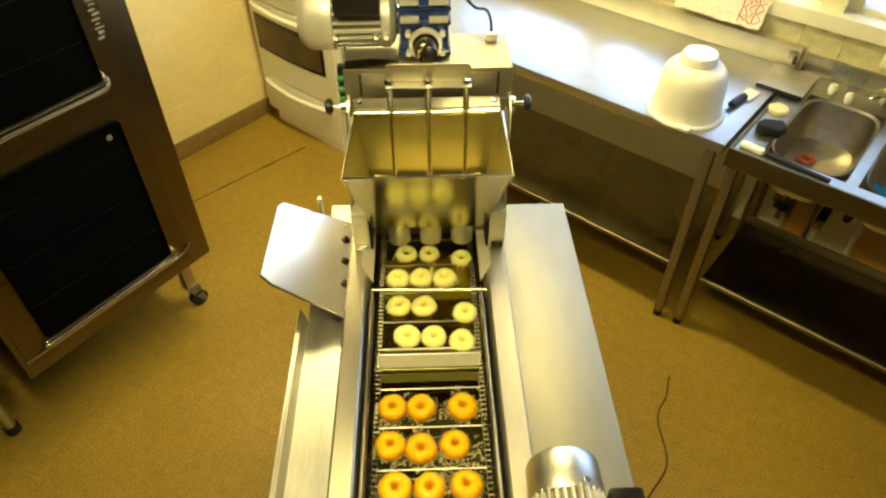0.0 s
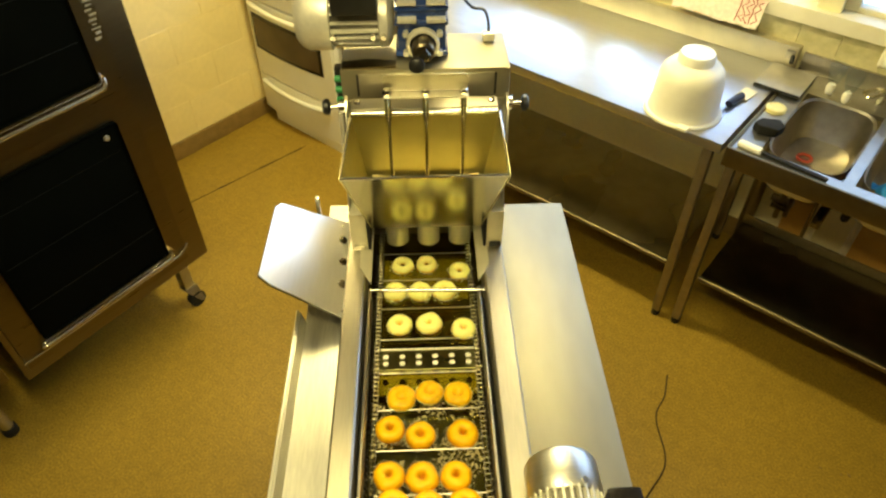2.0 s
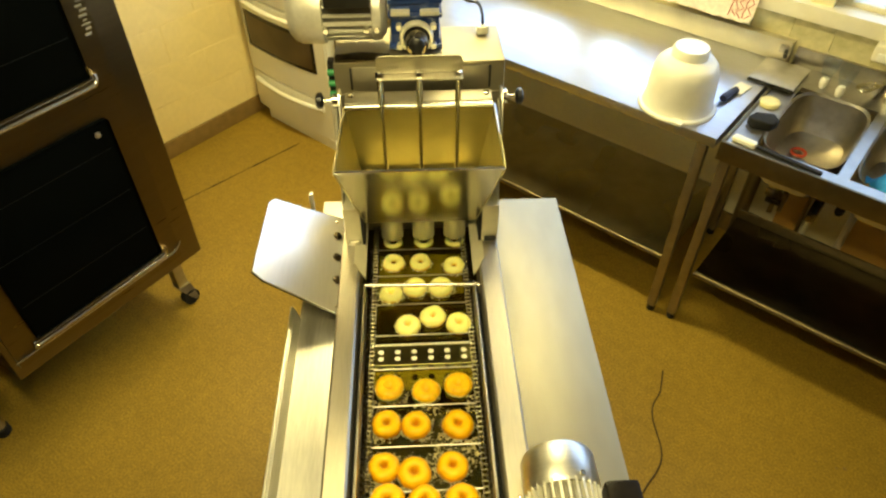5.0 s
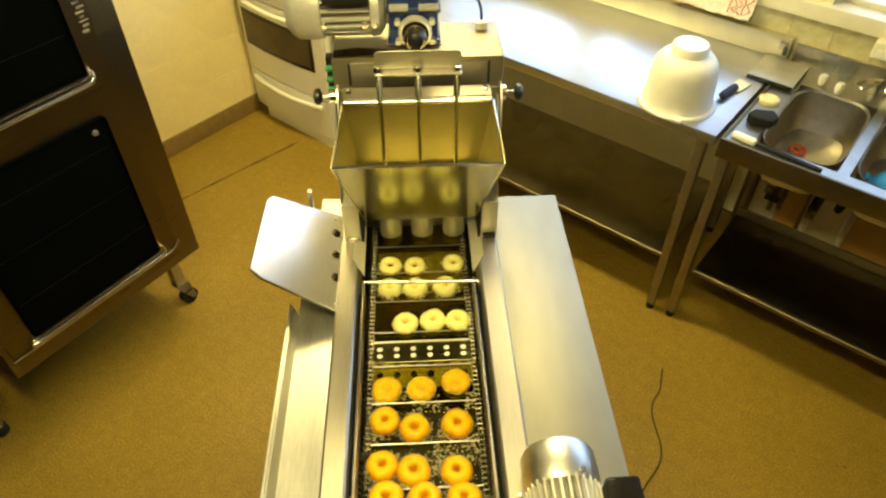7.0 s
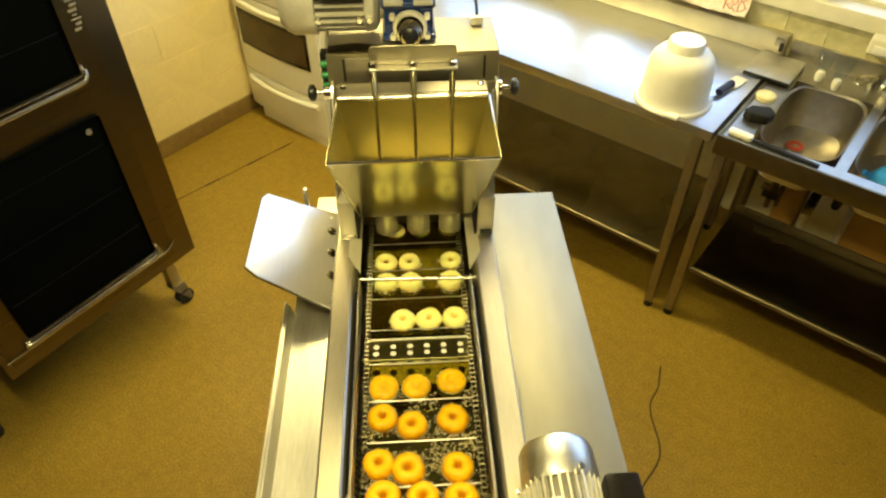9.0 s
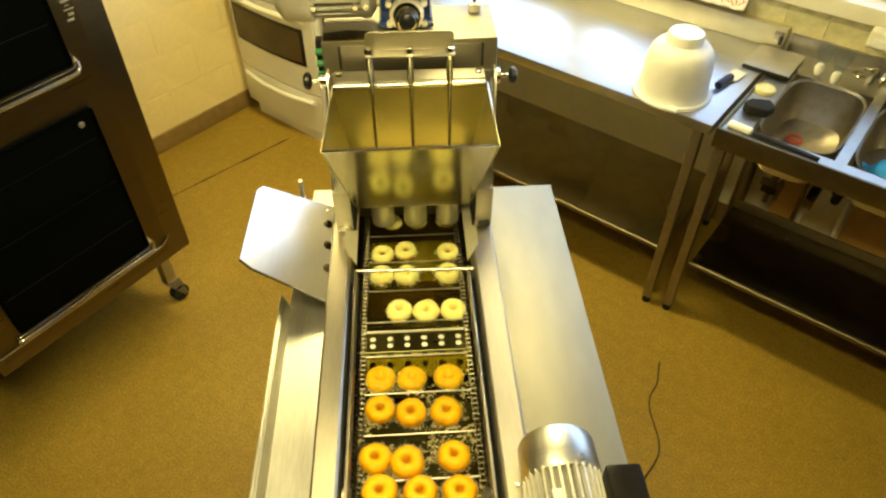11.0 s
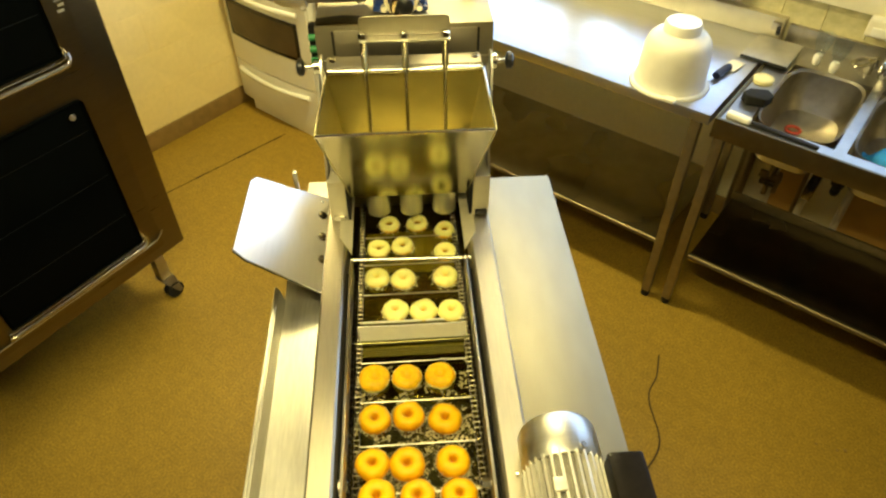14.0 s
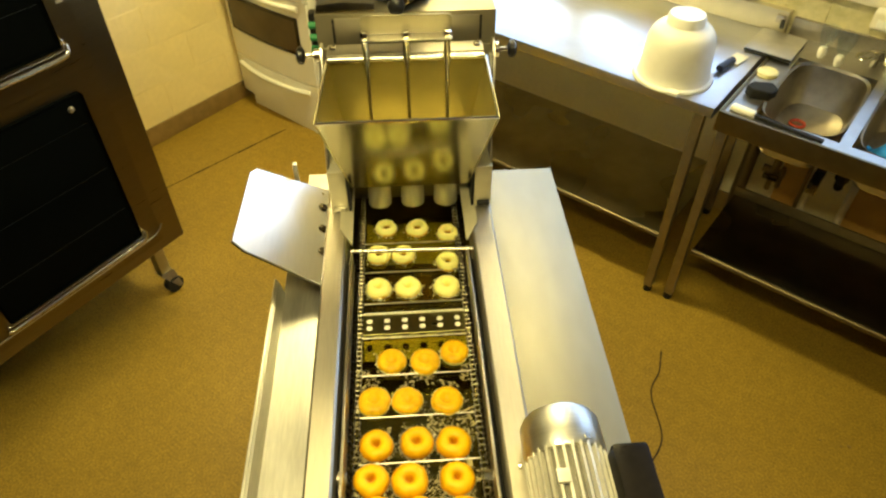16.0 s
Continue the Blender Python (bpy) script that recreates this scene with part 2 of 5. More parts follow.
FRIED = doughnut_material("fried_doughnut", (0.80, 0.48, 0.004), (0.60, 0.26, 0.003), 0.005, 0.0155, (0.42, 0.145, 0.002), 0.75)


# ---- mesh helpers ----
def part(name, bm, material, parent=None, label="", m=None):
    """One mesh object, under its thing or part."""
    me = bpy.data.meshes.new(name)
    bmesh.ops.recalc_face_normals(bm, faces=bm.faces)
    bm.to_mesh(me)
    bm.free()
    me.materials.append(material)
    for p in me.polygons:
        p.use_smooth = True
    me.set_sharp_from_angle(angle=radians(38))
    ob = new(name, me)
    if m is not None:
        ob.matrix_basis = m
    if parent is not None:
        ob.parent = parent
    if label:
        ob["label"] = label
    return ob


def thing(name, label, category, m=None, group="", kind=""):
    ob = new(name)
    ob.empty_display_size = 0.05
    if m is not None:
        ob.matrix_basis = m
    return tagged(ob, label, category, group, kind)


def bev(bm, verts, r, seg=2):
    edges = [e for e in bm.edges if e.verts[0] in verts and e.verts[1] in verts]
    bmesh.ops.bevel(bm, geom=edges, offset=r, segments=seg, affect="EDGES", profile=0.6)


def box(bm, x0, x1, y0, y1, z0, z1, r=0.0, seg=2):
    vs = bmesh.ops.create_cube(bm, size=1)["verts"]
    for v in vs:
        v.co = Vector((x0 if v.co.x < 0 else x1, y0 if v.co.y < 0 else y1, z0 if v.co.z < 0 else z1))
    if r:
        bev(bm, set(vs), r, seg)
    return bm


def Box(x0, x1, y0, y1, z0, z1, r=0.0, seg=2):
    return box(bmesh.new(), x0, x1, y0, y1, z0, z1, r, seg)


def tube(bm, p0, p1, r, seg=14, r2=None):
    p0, p1 = Vector(p0), Vector(p1)
    d = p1 - p0
    q = d.to_track_quat("Z", "Y").to_matrix().to_4x4()
    bmesh.ops.create_cone(bm, cap_ends=True, segments=seg, radius1=r, radius2=r if r2 is None else r2, depth=d.length,
                          matrix=Matrix.Translation((p0 + p1) / 2) @ q)
    return bm


def Tube(p0, p1, r, seg=14, r2=None):
    return tube(bmesh.new(), p0, p1, r, seg, r2)


def lathe(bm, profile, seg=32, m=Matrix.Identity(4), closed=False):
    """Turns (radius, height) pairs round the local z axis."""
    rings = []
    for r, z in profile:
        if r < 1e-5:
            rings.append([bm.verts.new(m @ Vector((0, 0, z)))])
        else:
            rings.append([bm.verts.new(m @ Vector((r * math.cos(2 * math.pi * i / seg), r * math.sin(2 * math.pi * i / seg), z)))
                          for i in range(seg)])
    pairs = list(zip(rings, rings[1:])) + ([(rings[-1], rings[0])] if closed else [])
    for a, b in pairs:
        for i in range(seg):
            j = (i + 1) % seg
            if len(a) == 1 and len(b) == 1:
                continue
            if len(a) == 1:
                bm.faces.new((a[0], b[i], b[j]))
            elif len(b) == 1:
                bm.faces.new((a[i], b[0], a[j]))
            else:
                bm.faces.new((a[i], b[i], b[j], a[j]))
    return bm


def Lathe(profile, seg=32, m=Matrix.Identity(4), closed=False):
    return lathe(bmesh.new(), profile, seg, m, closed)


def slab(bm, pts, thick):
    """A sheet: the polygon pts, and a copy of it moved by the vector thick."""
    t = Vector(thick)
    a = [bm.verts.new(Vector(p)) for p in pts]
    b = [bm.verts.new(Vector(p) + t) for p in pts]
    bm.faces.new(a)
    bm.faces.new(b[::-1])
    for i in range(len(a)):
        j = (i + 1) % len(a)
        bm.faces.new((a[i], b[i], b[j], a[j]))
    return bm


def Slab(pts, thick):
    return slab(bmesh.new(), pts, thick)


def pipe(bm, pts, r, seg=8):
    """A round bar along pts."""
    pts = [Vector(p) for p in pts]
    rings = []
    for i, p in enumerate(pts):
        d = (pts[min(i + 1, len(pts) - 1)] - pts[max(i - 1, 0)]).normalized()
        q = d.to_track_quat("Z", "Y").to_matrix()
        rings.append([bm.verts.new(p + q @ Vector((r * math.cos(2 * math.pi * k / seg), r * math.sin(2 * math.pi * k / seg), 0)))
                      for k in range(seg)])
    for a, b in zip(rings, rings[1:]):
        for k in range(seg):
            bm.faces.new((a[k], b[k], b[(k + 1) % seg], a[(k + 1) % seg]))
    bm.faces.new(rings[0][::-1])
    bm.faces.new(rings[-1])
    return bm


def curve_points(pts, n=8):
    """Points on a smooth line through pts."""
    pts = [Vector(p) for p in pts]
    out = []
    for i in range(len(pts) - 1):
        a, b, c, d = pts[max(i - 1, 0)], pts[i], pts[i + 1], pts[min(i + 2, len(pts) - 1)]
        for k in range(n):
            t = k / n
            out.append(0.5 * (2 * b + (c - a) * t + (2 * a - 5 * b + 4 * c - d) * t * t + (3 * b - a - 3 * c + d) * t ** 3))
    return out + [pts[-1]]


def punched(bm, x0, x1, y0, y1, z, thick, holes, r, seg=10):
    """A sheet in the plane z with rows of round holes; holes: xs, ys."""
    xs, ys = holes
    ex = [x0] + [(a + b) / 2 for a, b in zip(xs, xs[1:])] + [x1]
    ey = [y0] + [(a + b) / 2 for a, b in zip(ys, ys[1:])] + [y1]
    for i, hx in enumerate(xs):
        for j, hy in enumerate(ys):
            a0, a1, b0, b1 = ex[i], ex[i + 1], ey[j], ey[j + 1]
            for zz in (z, z + thick):
                ring, outer = [], []
                for k in range(4 * seg // 4):
                    an = 2 * math.pi * (k + 0.5) / seg
                    c, s = math.cos(an), math.sin(an)
                    ring.append(bm.verts.new((hx + r * c, hy + r * s, zz)))
                    f = min(((a1 if c > 0 else a0) - hx) / c if abs(c) > 1e-6 else 9, ((b1 if s > 0 else b0) - hy) / s if abs(s) > 1e-6 else 9)
                    outer.append(bm.verts.new((hx + f * c, hy + f * s, zz)))
                for k in range(seg):
                    l = (k + 1) % seg
                    bm.faces.new((ring[k], outer[k], outer[l], ring[l]))
                    p, q = outer[k].co, outer[l].co
                    if abs(p.x - q.x) > 1e-5 and abs(p.y - q.y) > 1e-5:
                        mid = (p + q) / 2
                        corner = bm.verts.new((a1 if mid.x > hx else a0, b1 if mid.y > hy else b0, zz))
                        bm.faces.new((outer[k], corner, outer[l]))
    return bm


# ---- the room ----
LEFT, FAR, RIGHT, NEAR, HIGH = -3.16, 2.90, 2.6, -2.4, 2.70


def build_room():
    fl = part("floor", Box(LEFT - 0.1, RIGHT + 0.1, NEAR - 0.1, FAR + 0.1, -0.1, 0.0), FLOOR, None, "", ROOM.copy())
    tagged(fl, "speckled brown vinyl floor with worn patches", "floor", kind="structure")
    ce = part("ceiling", Box(LEFT - 0.1, RIGHT + 0.1, NEAR - 0.1, FAR + 0.1, HIGH, HIGH + 0.1), CEIL, None, "", ROOM.copy())
    tagged(ce, "unseen ceiling, darkened to cut bounced light", "ceiling", kind="structure")
    for name, b in (("wall_west", (LEFT - 0.12, LEFT, NEAR, FAR + 0.12)), ("wall_east", (RIGHT, RIGHT + 0.12, NEAR, FAR + 0.12)),
                    ("wall_south", (LEFT - 0.12, RIGHT + 0.12, NEAR - 0.12, NEAR))):
        w = part(name, Box(*b, 0, HIGH), WALL if name == "wall_west" else BACKWALL, None, "", ROOM.copy())
        tagged(w, "pale yellow painted block wall" if name == "wall_west" else "unseen wall, darkened to cut bounced light", "wall", kind="structure")
    # painted blocks of the wall beside the oven
    west = bpy.data.objects["wall_west"]
    first = part("block", Box(-0.0005, 0.0022, -0.197, 0.197, -0.097, 0.097, 0.002, 1), WALL, west)
    for row in range(13):
        for k in range(11):
            o = first if row == k == 0 else new("block", first.data)
            o.parent = west
            o.matrix_basis = pose(LEFT, FAR - 0.2 - 0.4 * k - 0.2 * (row % 2), 0.2 + 0.2 * row)
    # far wall with its windows
    sill, lintel = 1.12, 2.56
    holes = ((-2.48, -1.54), (-1.45, -0.60), (-0.52, 0.62))
    bm = bmesh.new()
    box(bm, LEFT, RIGHT, FAR, FAR + 0.16, 0, sill)
    box(bm, LEFT, RIGHT, FAR, FAR + 0.16, lintel, HIGH)
    edges = [LEFT] + [e for h in holes for e in h] + [RIGHT]
    for a, b in zip(edges[::2], edges[1::2]):
        box(bm, a, b, FAR, FAR + 0.16, sill, lintel)
    w = part("wall_north", bm, LIFTED_WALL, None, "", ROOM.copy())
    tagged(w, "pale yellow wall with windows above the worktops", "wall", kind="structure")
    for i, (a, b) in enumerate(holes):
        win = thing("window_%d" % (i + 1), "white-framed window with daylight outside", "window", ROOM.copy(), kind="structure")
        bm = bmesh.new()
        for c in ((a, a + 0.045, sill, lintel), (b - 0.045, b, sill, lintel), (a + 0.045, b - 0.045, sill + 0.001, sill + 0.022),
                  (a + 0.045, b - 0.045, lintel - 0.05, lintel)):
            box(bm, c[0], c[1], FAR + 0.06, FAR + 0.11, c[2], c[3], 0.004)
        part("window_frame", bm, SILL, win)
        pane = part("pane", Box(a + 0.04, b - 0.04, FAR + 0.083, FAR + 0.088, sill + 0.018, lintel - 0.04),
                    PANE, win)
        pane.visible_shadow = False
    sl = part("window_sill", Box(LEFT, RIGHT, FAR - 0.03, FAR + 0.058, sill - 0.055, sill + 0.004, 0.004), SILL, None, "", ROOM.copy())
    tagged(sl, "cream painted window sill along the wall", "window sill", kind="structure")
    # two courses of tiles between worktop and sill, each a piece
    base = thing("splashback", "yellow-green glazed wall tiles behind the sink", "wall tiles", ROOM.copy(), kind="structure")
    tile = Box(-0.0744, 0.0744, -0.004, 0.004, -0.072, 0.072, 0.0015, 1)
    first = part("tile", tile, TILE, base)
    first.matrix_basis = pose(-0.55, FAR - 0.005, 0.990)
    for k in range(1, 22):
        o = new("tile", first.data)
        o.parent = base
        o.matrix_basis = pose(-0.55 + 0.15 * (k - 8), FAR - 0.005, 0.990)
    sk = part("baseboard", Box(LEFT, LEFT + 0.014, NEAR, FAR, 0.0, 0.10, 0.004), BASE, None, "", ROOM.copy())
    tagged(sk, "brown coved vinyl skirting along the wall", "skirting", kind="structure")
    sk = part("baseboard", Box(LEFT + 0.014, RIGHT, FAR - 0.014, FAR, 0.0, 0.10, 0.004), BASE, None, "", ROOM.copy())
    tagged(sk, "brown coved vinyl skirting along the wall", "skirting", kind="structure")
    # welded joint in the floor covering
    bm = bmesh.new()
    rng = random.Random(4)
    a, b = ROOM.inverted() @ Vector((-1.17, 2.88, 0)), ROOM.inverted() @ Vector((-0.63, 3.36, 0))
    n = 26
    for k in range(n):
        p, q = a.lerp(b, k / n), a.lerp(b, (k + 1) / n)
        d = (b - a).normalized()
        side = Vector((-d.y, d.x, 0)) * (0.002 + 0.004 * rng.random() ** 2)
        slab(bm, [p - side, q - side, q + side, p + side], (0, 0, 0.0012))
    j = part("floor_joint", bm, mat("dark_joint", (0.05, 0.03, 0.012), 0.8), None, "", ROOM.copy())
    tagged(j, "dark dirty joint in the brown vinyl floor", "floor joint", kind="structure")
    # lamps on the ceiling
    for v, n in ((-1.70, 1.88), (-0.42, 0.30)):
        lamp = thing("ceiling_light", "long white fluorescent ceiling light, switched on", "ceiling light", ROOM @ pose(v, n, HIGH, 0, 0, 90), "ceiling lights")
        part("housing", Box(-0.13, 0.13, -0.62, 0.62, -0.05, 0.0, 0.01), ENAMEL, lamp)
        gl = bpy.data.materials.new("lit_diffuser")
        gl.use_nodes = True
        e = gl.node_tree.nodes["Principled BSDF"]
        e.inputs["Base Color"].default_value = (0.9, 0.85, 0.7, 1)
        e.inputs["Emission Color"].default_value = (*WARM, 1)
        e.inputs["Emission Strength"].default_value = 6.0
        part("diffuser", Box(-0.11, 0.11, -0.6, 0.6, -0.075, -0.052, 0.008), gl, lamp)
    # what lies outside the windows
    bd = part("backdrop", Box(-6, 6, FAR + 3.0, FAR + 3.02, -1, 5), daylight_backdrop(), None, "", ROOM.copy())
    tagged(bd, "pale blue daylight outside the windows", "backdrop", kind="structure")


def daylight_backdrop():
    m = bpy.data.materials.new("outdoor_light")
    m.use_nodes = True
    e = m.node_tree.nodes["Principled BSDF"]
    e.inputs["Base Color"].default_value = (0.3, 0.35, 0.4, 1)
    e.inputs["Emission Color"].default_value = (0.50, 0.68, 1.0, 1)
    e.inputs["Emission Strength"].default_value = 4.2
    return m


build_room()


# ---- along the far wall: cooker, worktop, sink ----
FRONT = 2.19


def build_cooker():
    a, b, d = -3.145, -2.50, 2.145
    ck = thing("cooker", "white enamelled cooker with a brown oven window", "cooker", ROOM.copy())
    part("body", Box(a, b, d + 0.03, FAR - 0.03, 0.06, 0.88, 0.008), ENAMEL, ck)
    part("plinth", Box(a + 0.09, b - 0.005, d + 0.012, FAR - 0.05, 0.0, 0.06), ENAMEL, ck)
    part("hob", Box(a - 0.002, b + 0.002, d + 0.005, FAR - 0.03, 0.882, 0.905, 0.006), ENAMEL, ck)
    for px, py in ((0.16, 0.2), (0.44, 0.2), (0.16, 0.48), (0.44, 0.48)):
        part("hotplate", Lathe([(0, 0.012), (0.075, 0.012), (0.085, 0.006), (0.088, 0.0)], 28, pose(a + px, d + py, 0.906)), BLACK, ck)
    part("control_panel", Box(a, b, d - 0.005, d + 0.028, 0.735, 0.878, 0.008), ENAMEL, ck)
    for k in range(5):
        part("knob", Tube((a + 0.1 + 0.1 * k, d - 0.006, 0.83), (a + 0.1 + 0.1 * k, d - 0.03, 0.83), 0.02, 16), PLASTIC_WHITE, ck)
    # bowed oven door
    door = part("oven_door", bowed(a + 0.005, b - 0.005, d + 0.028, 0.297, 0.725, 0.022), ENAMEL, ck)
    win = part("door_window", bowed(a + 0.040, b - 0.07, d + 0.026, 0.445, 0.645, 0.0235, (b - a) / 2), WINDOW_EDGE, door, "black-bordered oven window")
    part("glass", bowed(a + 0.062, b - 0.092, d + 0.025, 0.463, 0.627, 0.0235, (b - a) / 2), GLASS_BROWN, win, "brown see-through glass")
    handle(door, a + 0.05, b - 0.05, d - 0.028, 0.695, "bow_handle")
    dr = part("drawer", bowed(a + 0.005, b - 0.005, d + 0.028, 0.062, 0.288, 0.022), ENAMEL, ck)
    handle(dr, a + 0.05, b - 0.05, d - 0.028, 0.245, "bow_handle")


def bowed(x0, x1, y, z0, z1, bow, half=None):
    """A door leaf whose front bows outwards."""
    bm = bmesh.new()
    mid, half = (x0 + x1) / 2, half or (x1 - x0) / 2
    n = 12
    front, back = [], []
    for k in range(n + 1):
        x = x0 + (x1 - x0) * k / n
        yy = y - bow * (1 - ((x - mid) / half) ** 2) - 0.012
        front.append((bm.verts.new((x, yy, z0)), bm.verts.new((x, yy, z1))))
        back.append((bm.verts.new((x, y, z0)), bm.verts.new((x, y, z1))))
    for a, b, c, d in zip(front, front[1:], back, back[1:]):
        bm.faces.new((a[0], b[0], b[1], a[1]))
        bm.faces.new((c[0], c[1], d[1], d[0]))
        bm.faces.new((a[1], b[1], d[1], c[1]))
        bm.faces.new((a[0], c[0], d[0], b[0]))
    bm.faces.new((front[0][0], front[0][1], back[0][1], back[0][0]))
    bm.faces.new((front[-1][0], back[-1][0], back[-1][1], front[-1][1]))
    return bm


def handle(parent, x0, x1, y, z, name):
    mid, half = (x0 + x1) / 2, (x1 - x0) / 2
    pts = [(x0 + (x1 - x0) * k / 14, y + 0.03 - 0.034 * (1 - ((x0 + (x1 - x0) * k / 14 - mid) / half) ** 2), z) for k in range(15)]
    part(name, pipe(bmesh.new(), pts, 0.014, 10), ENAMEL, parent)


def build_worktop():
    t = thing("worktop_table", "stainless steel worktop on square legs with an undershelf", "steel table", ROOM.copy())
    a, b = -2.47, -0.592
    part("tabletop", Box(a, b, FRONT, FAR - 0.032, 0.862, 0.90, 0.004), TABLE_STEEL, t)
    part("upstand", Box(a, b, FAR - 0.055, FAR - 0.032, 0.90, 0.985, 0.004), UPSTAND, t)
    part("ledge", Box(a, b, FAR - 0.031, FAR - 0.002, 0.862, 0.98, 0.004), UPSTAND, t)
    for v in (a + 0.03, b - 0.042):
        for n in (FRONT + 0.019, FAR - 0.07):
            leg = part("leg", Box(v - 0.017, v + 0.017, n - 0.017, n + 0.017, 0.03, 0.862, 0.003), LEG, t)
            part("foot", Tube((v, n, 0.0), (v, n, 0.032), 0.017, 12), RUBBER, leg)
    part("undershelf", Box(a + 0.01, b - 0.055, FRONT + 0.045, FAR - 0.09, 0.265, 0.28, 0.003), TOPSHELF, t)
    part("shelf_rail", Tube((a + 0.02, FRONT + 0.038, 0.28), (b - 0.05, FRONT + 0.038, 0.28), 0.011, 10), APRON, t)


def grid_plate(xs, ys, z0, z1, skip):
    """A flat plate over the grid xs, ys without the cells in skip."""
    bm = bmesh.new()
    top = {(i, j): bm.verts.new((x, y, z1)) for i, x in enumerate(xs) for j, y in enumerate(ys)}
    low = {(i, j): bm.verts.new((x, y, z0)) for i, x in enumerate(xs) for j, y in enumerate(ys)}
    cells = {(i, j) for i in range(len(xs) - 1) for j in range(len(ys) - 1)} - set(skip)
    for i, j in cells:
        c = ((i, j), (i + 1, j), (i + 1, j + 1), (i, j + 1))
        bm.faces.new([top[k] for k in c])
        bm.faces.new([low[k] for k in reversed(c)])
        for (a, b), other in zip(((c[0], c[1]), (c[1], c[2]), (c[2], c[3]), (c[3], c[0])), ((i, j - 1), (i + 1, j), (i, j + 1), (i - 1, j))):
            if other not in cells:
                bm.faces.new((top[b], top[a], low[a], low[b]))
    return bm


def build_sink():
    t = thing("sink_table", "stainless steel sink table with two bowls and an undershelf", "sink unit", ROOM.copy())
    a, b = -0.578, 1.15
    front, back, z0, z1 = FRONT, FAR - 0.022, 0.852, 0.90
    bowls = ((-0.487, -0.222), (-0.187, 0.08))
    n0, n1 = FRONT + 0.065, FRONT + 0.53
    bm = grid_plate([a + 0.012, *bowls[0], *bowls[1], b], [front + 0.012, n0, n1, back], 0.876, 0.892, ((1, 1), (3, 1)))
    part("drainer_top", bm, DRAINER, t)
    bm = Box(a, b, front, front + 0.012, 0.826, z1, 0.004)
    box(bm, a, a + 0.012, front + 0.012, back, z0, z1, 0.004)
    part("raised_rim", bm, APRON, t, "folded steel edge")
    part("upstand", Box(a, b, FAR - 0.022, FAR - 0.002, 0.862, 0.96, 0.004), DULL, t)
    for x0, x1 in bowls:
        bm = bmesh.new()
        rows = []
        levels = ((0.0, 0.893, 0.06), (0.008, 0.886, 0.06), (0.014, 0.80, 0.07), (0.03, 0.745, 0.08), (0.07, 0.725, 0.07), (0.16, 0.722, 0.02))
        for inset, z, cr in levels:
            ring = []
            for k in range(32):
                an = 2 * math.pi * (k + 0.5) / 32
                c, s = math.cos(an), math.sin(an)
                hx, hy = (x1 - x0) / 2 - inset, (n1 - n0) / 2 - inset
                c2, s2 = math.copysign(abs(c) ** 0.45, c), math.copysign(abs(s) ** 0.45, s)
                ring.append(bm.verts.new(((x0 + x1) / 2 + hx * c2, (n0 + n1) / 2 + hy * s2, z)))
            rows.append(ring)
        for r0, r1 in zip(rows, rows[1:]):
            for k in range(32):
                bm.faces.new((r0[k], r1[k], r1[(k + 1) % 32], r0[(k + 1) % 32]))
        bm.faces.new(rows[-1])
        bowl = part("bowl", bm, DULL, t, "deep pressed sink bowl")
        part("drain", Lathe([(0, 0.004), (0.02, 0.002), (0.035, 0.006), (0.042, 0.0)], 20, pose((x0 + x1) / 2, (n0 + n1) / 2, 0.723)), DULL, bowl)
    for v in (a + 0.03, b - 0.03):
        for n in (FRONT + 0.030, FAR - 0.07):
            leg = part("leg", Box(v - 0.017, v + 0.017, n - 0.017, n + 0.017, 0.03, 0.852, 0.003), LEG, t)
            part("foot", Tube((v, n, 0.0), (v, n, 0.032), 0.017, 12), RUBBER, leg)
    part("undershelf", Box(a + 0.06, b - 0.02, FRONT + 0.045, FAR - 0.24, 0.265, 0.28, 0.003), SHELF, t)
    part("shelf_rail", Tube((a + 0.06, FRONT + 0.035, 0.28), (b - 0.02, FRONT + 0.035, 0.28), 0.012, 10), APRON, t)
    part("shelf_upstand", Box(a + 0.06, b - 0.02, FAR - 0.239, FAR - 0.23, 0.265, 0.32, 0.002), LEG, t)
    # pipes and trap below
    for v, r, m in ((-0.535, 0.026, LEG), (-0.30, 0.008, BRASS), (-0.275, 0.013, SILL), (-0.128, 0.014, SILL), (0.20, 0.014, SILL)):
        part("pipe", pipe(bmesh.new(), [(v, FAR - 0.075, 0.05), (v, FAR - 0.075, 0.80)], r, 12), m, t)
    bm = pipe(bmesh.new(), curve_points([(-0.175, FRONT + 0.30, 0.72), (-0.175, FRONT + 0.33, 0.60), (-0.175, FAR - 0.22, 0.56), (-0.18, FAR - 0.17, 0.53), (-0.182, FAR - 0.16, 0.44), (-0.182, FAR - 0.10, 0.40)]), 0.017, 12)
    lathe(bm, [(0.0, 0.03), (0.026, 0.03), (0.026, 0.0), (0.0, 0.0)], 16, pose(-0.182, FAR - 0.16, 0.47))
    part("trap", bm, RUBBER, t, "dark plastic waste trap")
    bm = Tube((-0.425, FAR - 0.03, 0.36), (-0.425, FAR - 0.14, 0.36), 0.013, 12)
    tube(bm, (-0.47, FAR - 0.10, 0.36), (-0.38, FAR - 0.10, 0.36), 0.017, 12)
    tube(bm, (-0.425, FAR - 0.12, 0.28), (-0.425, FAR - 0.12, 0.46), 0.011, 12)
    tube(bm, (-0.39, FAR - 0.13, 0.31), (-0.39, FAR - 0.13, 0.41), 0.010, 10)
    part("stop_valve", bm, BRASS, t, "old brass stop valve")
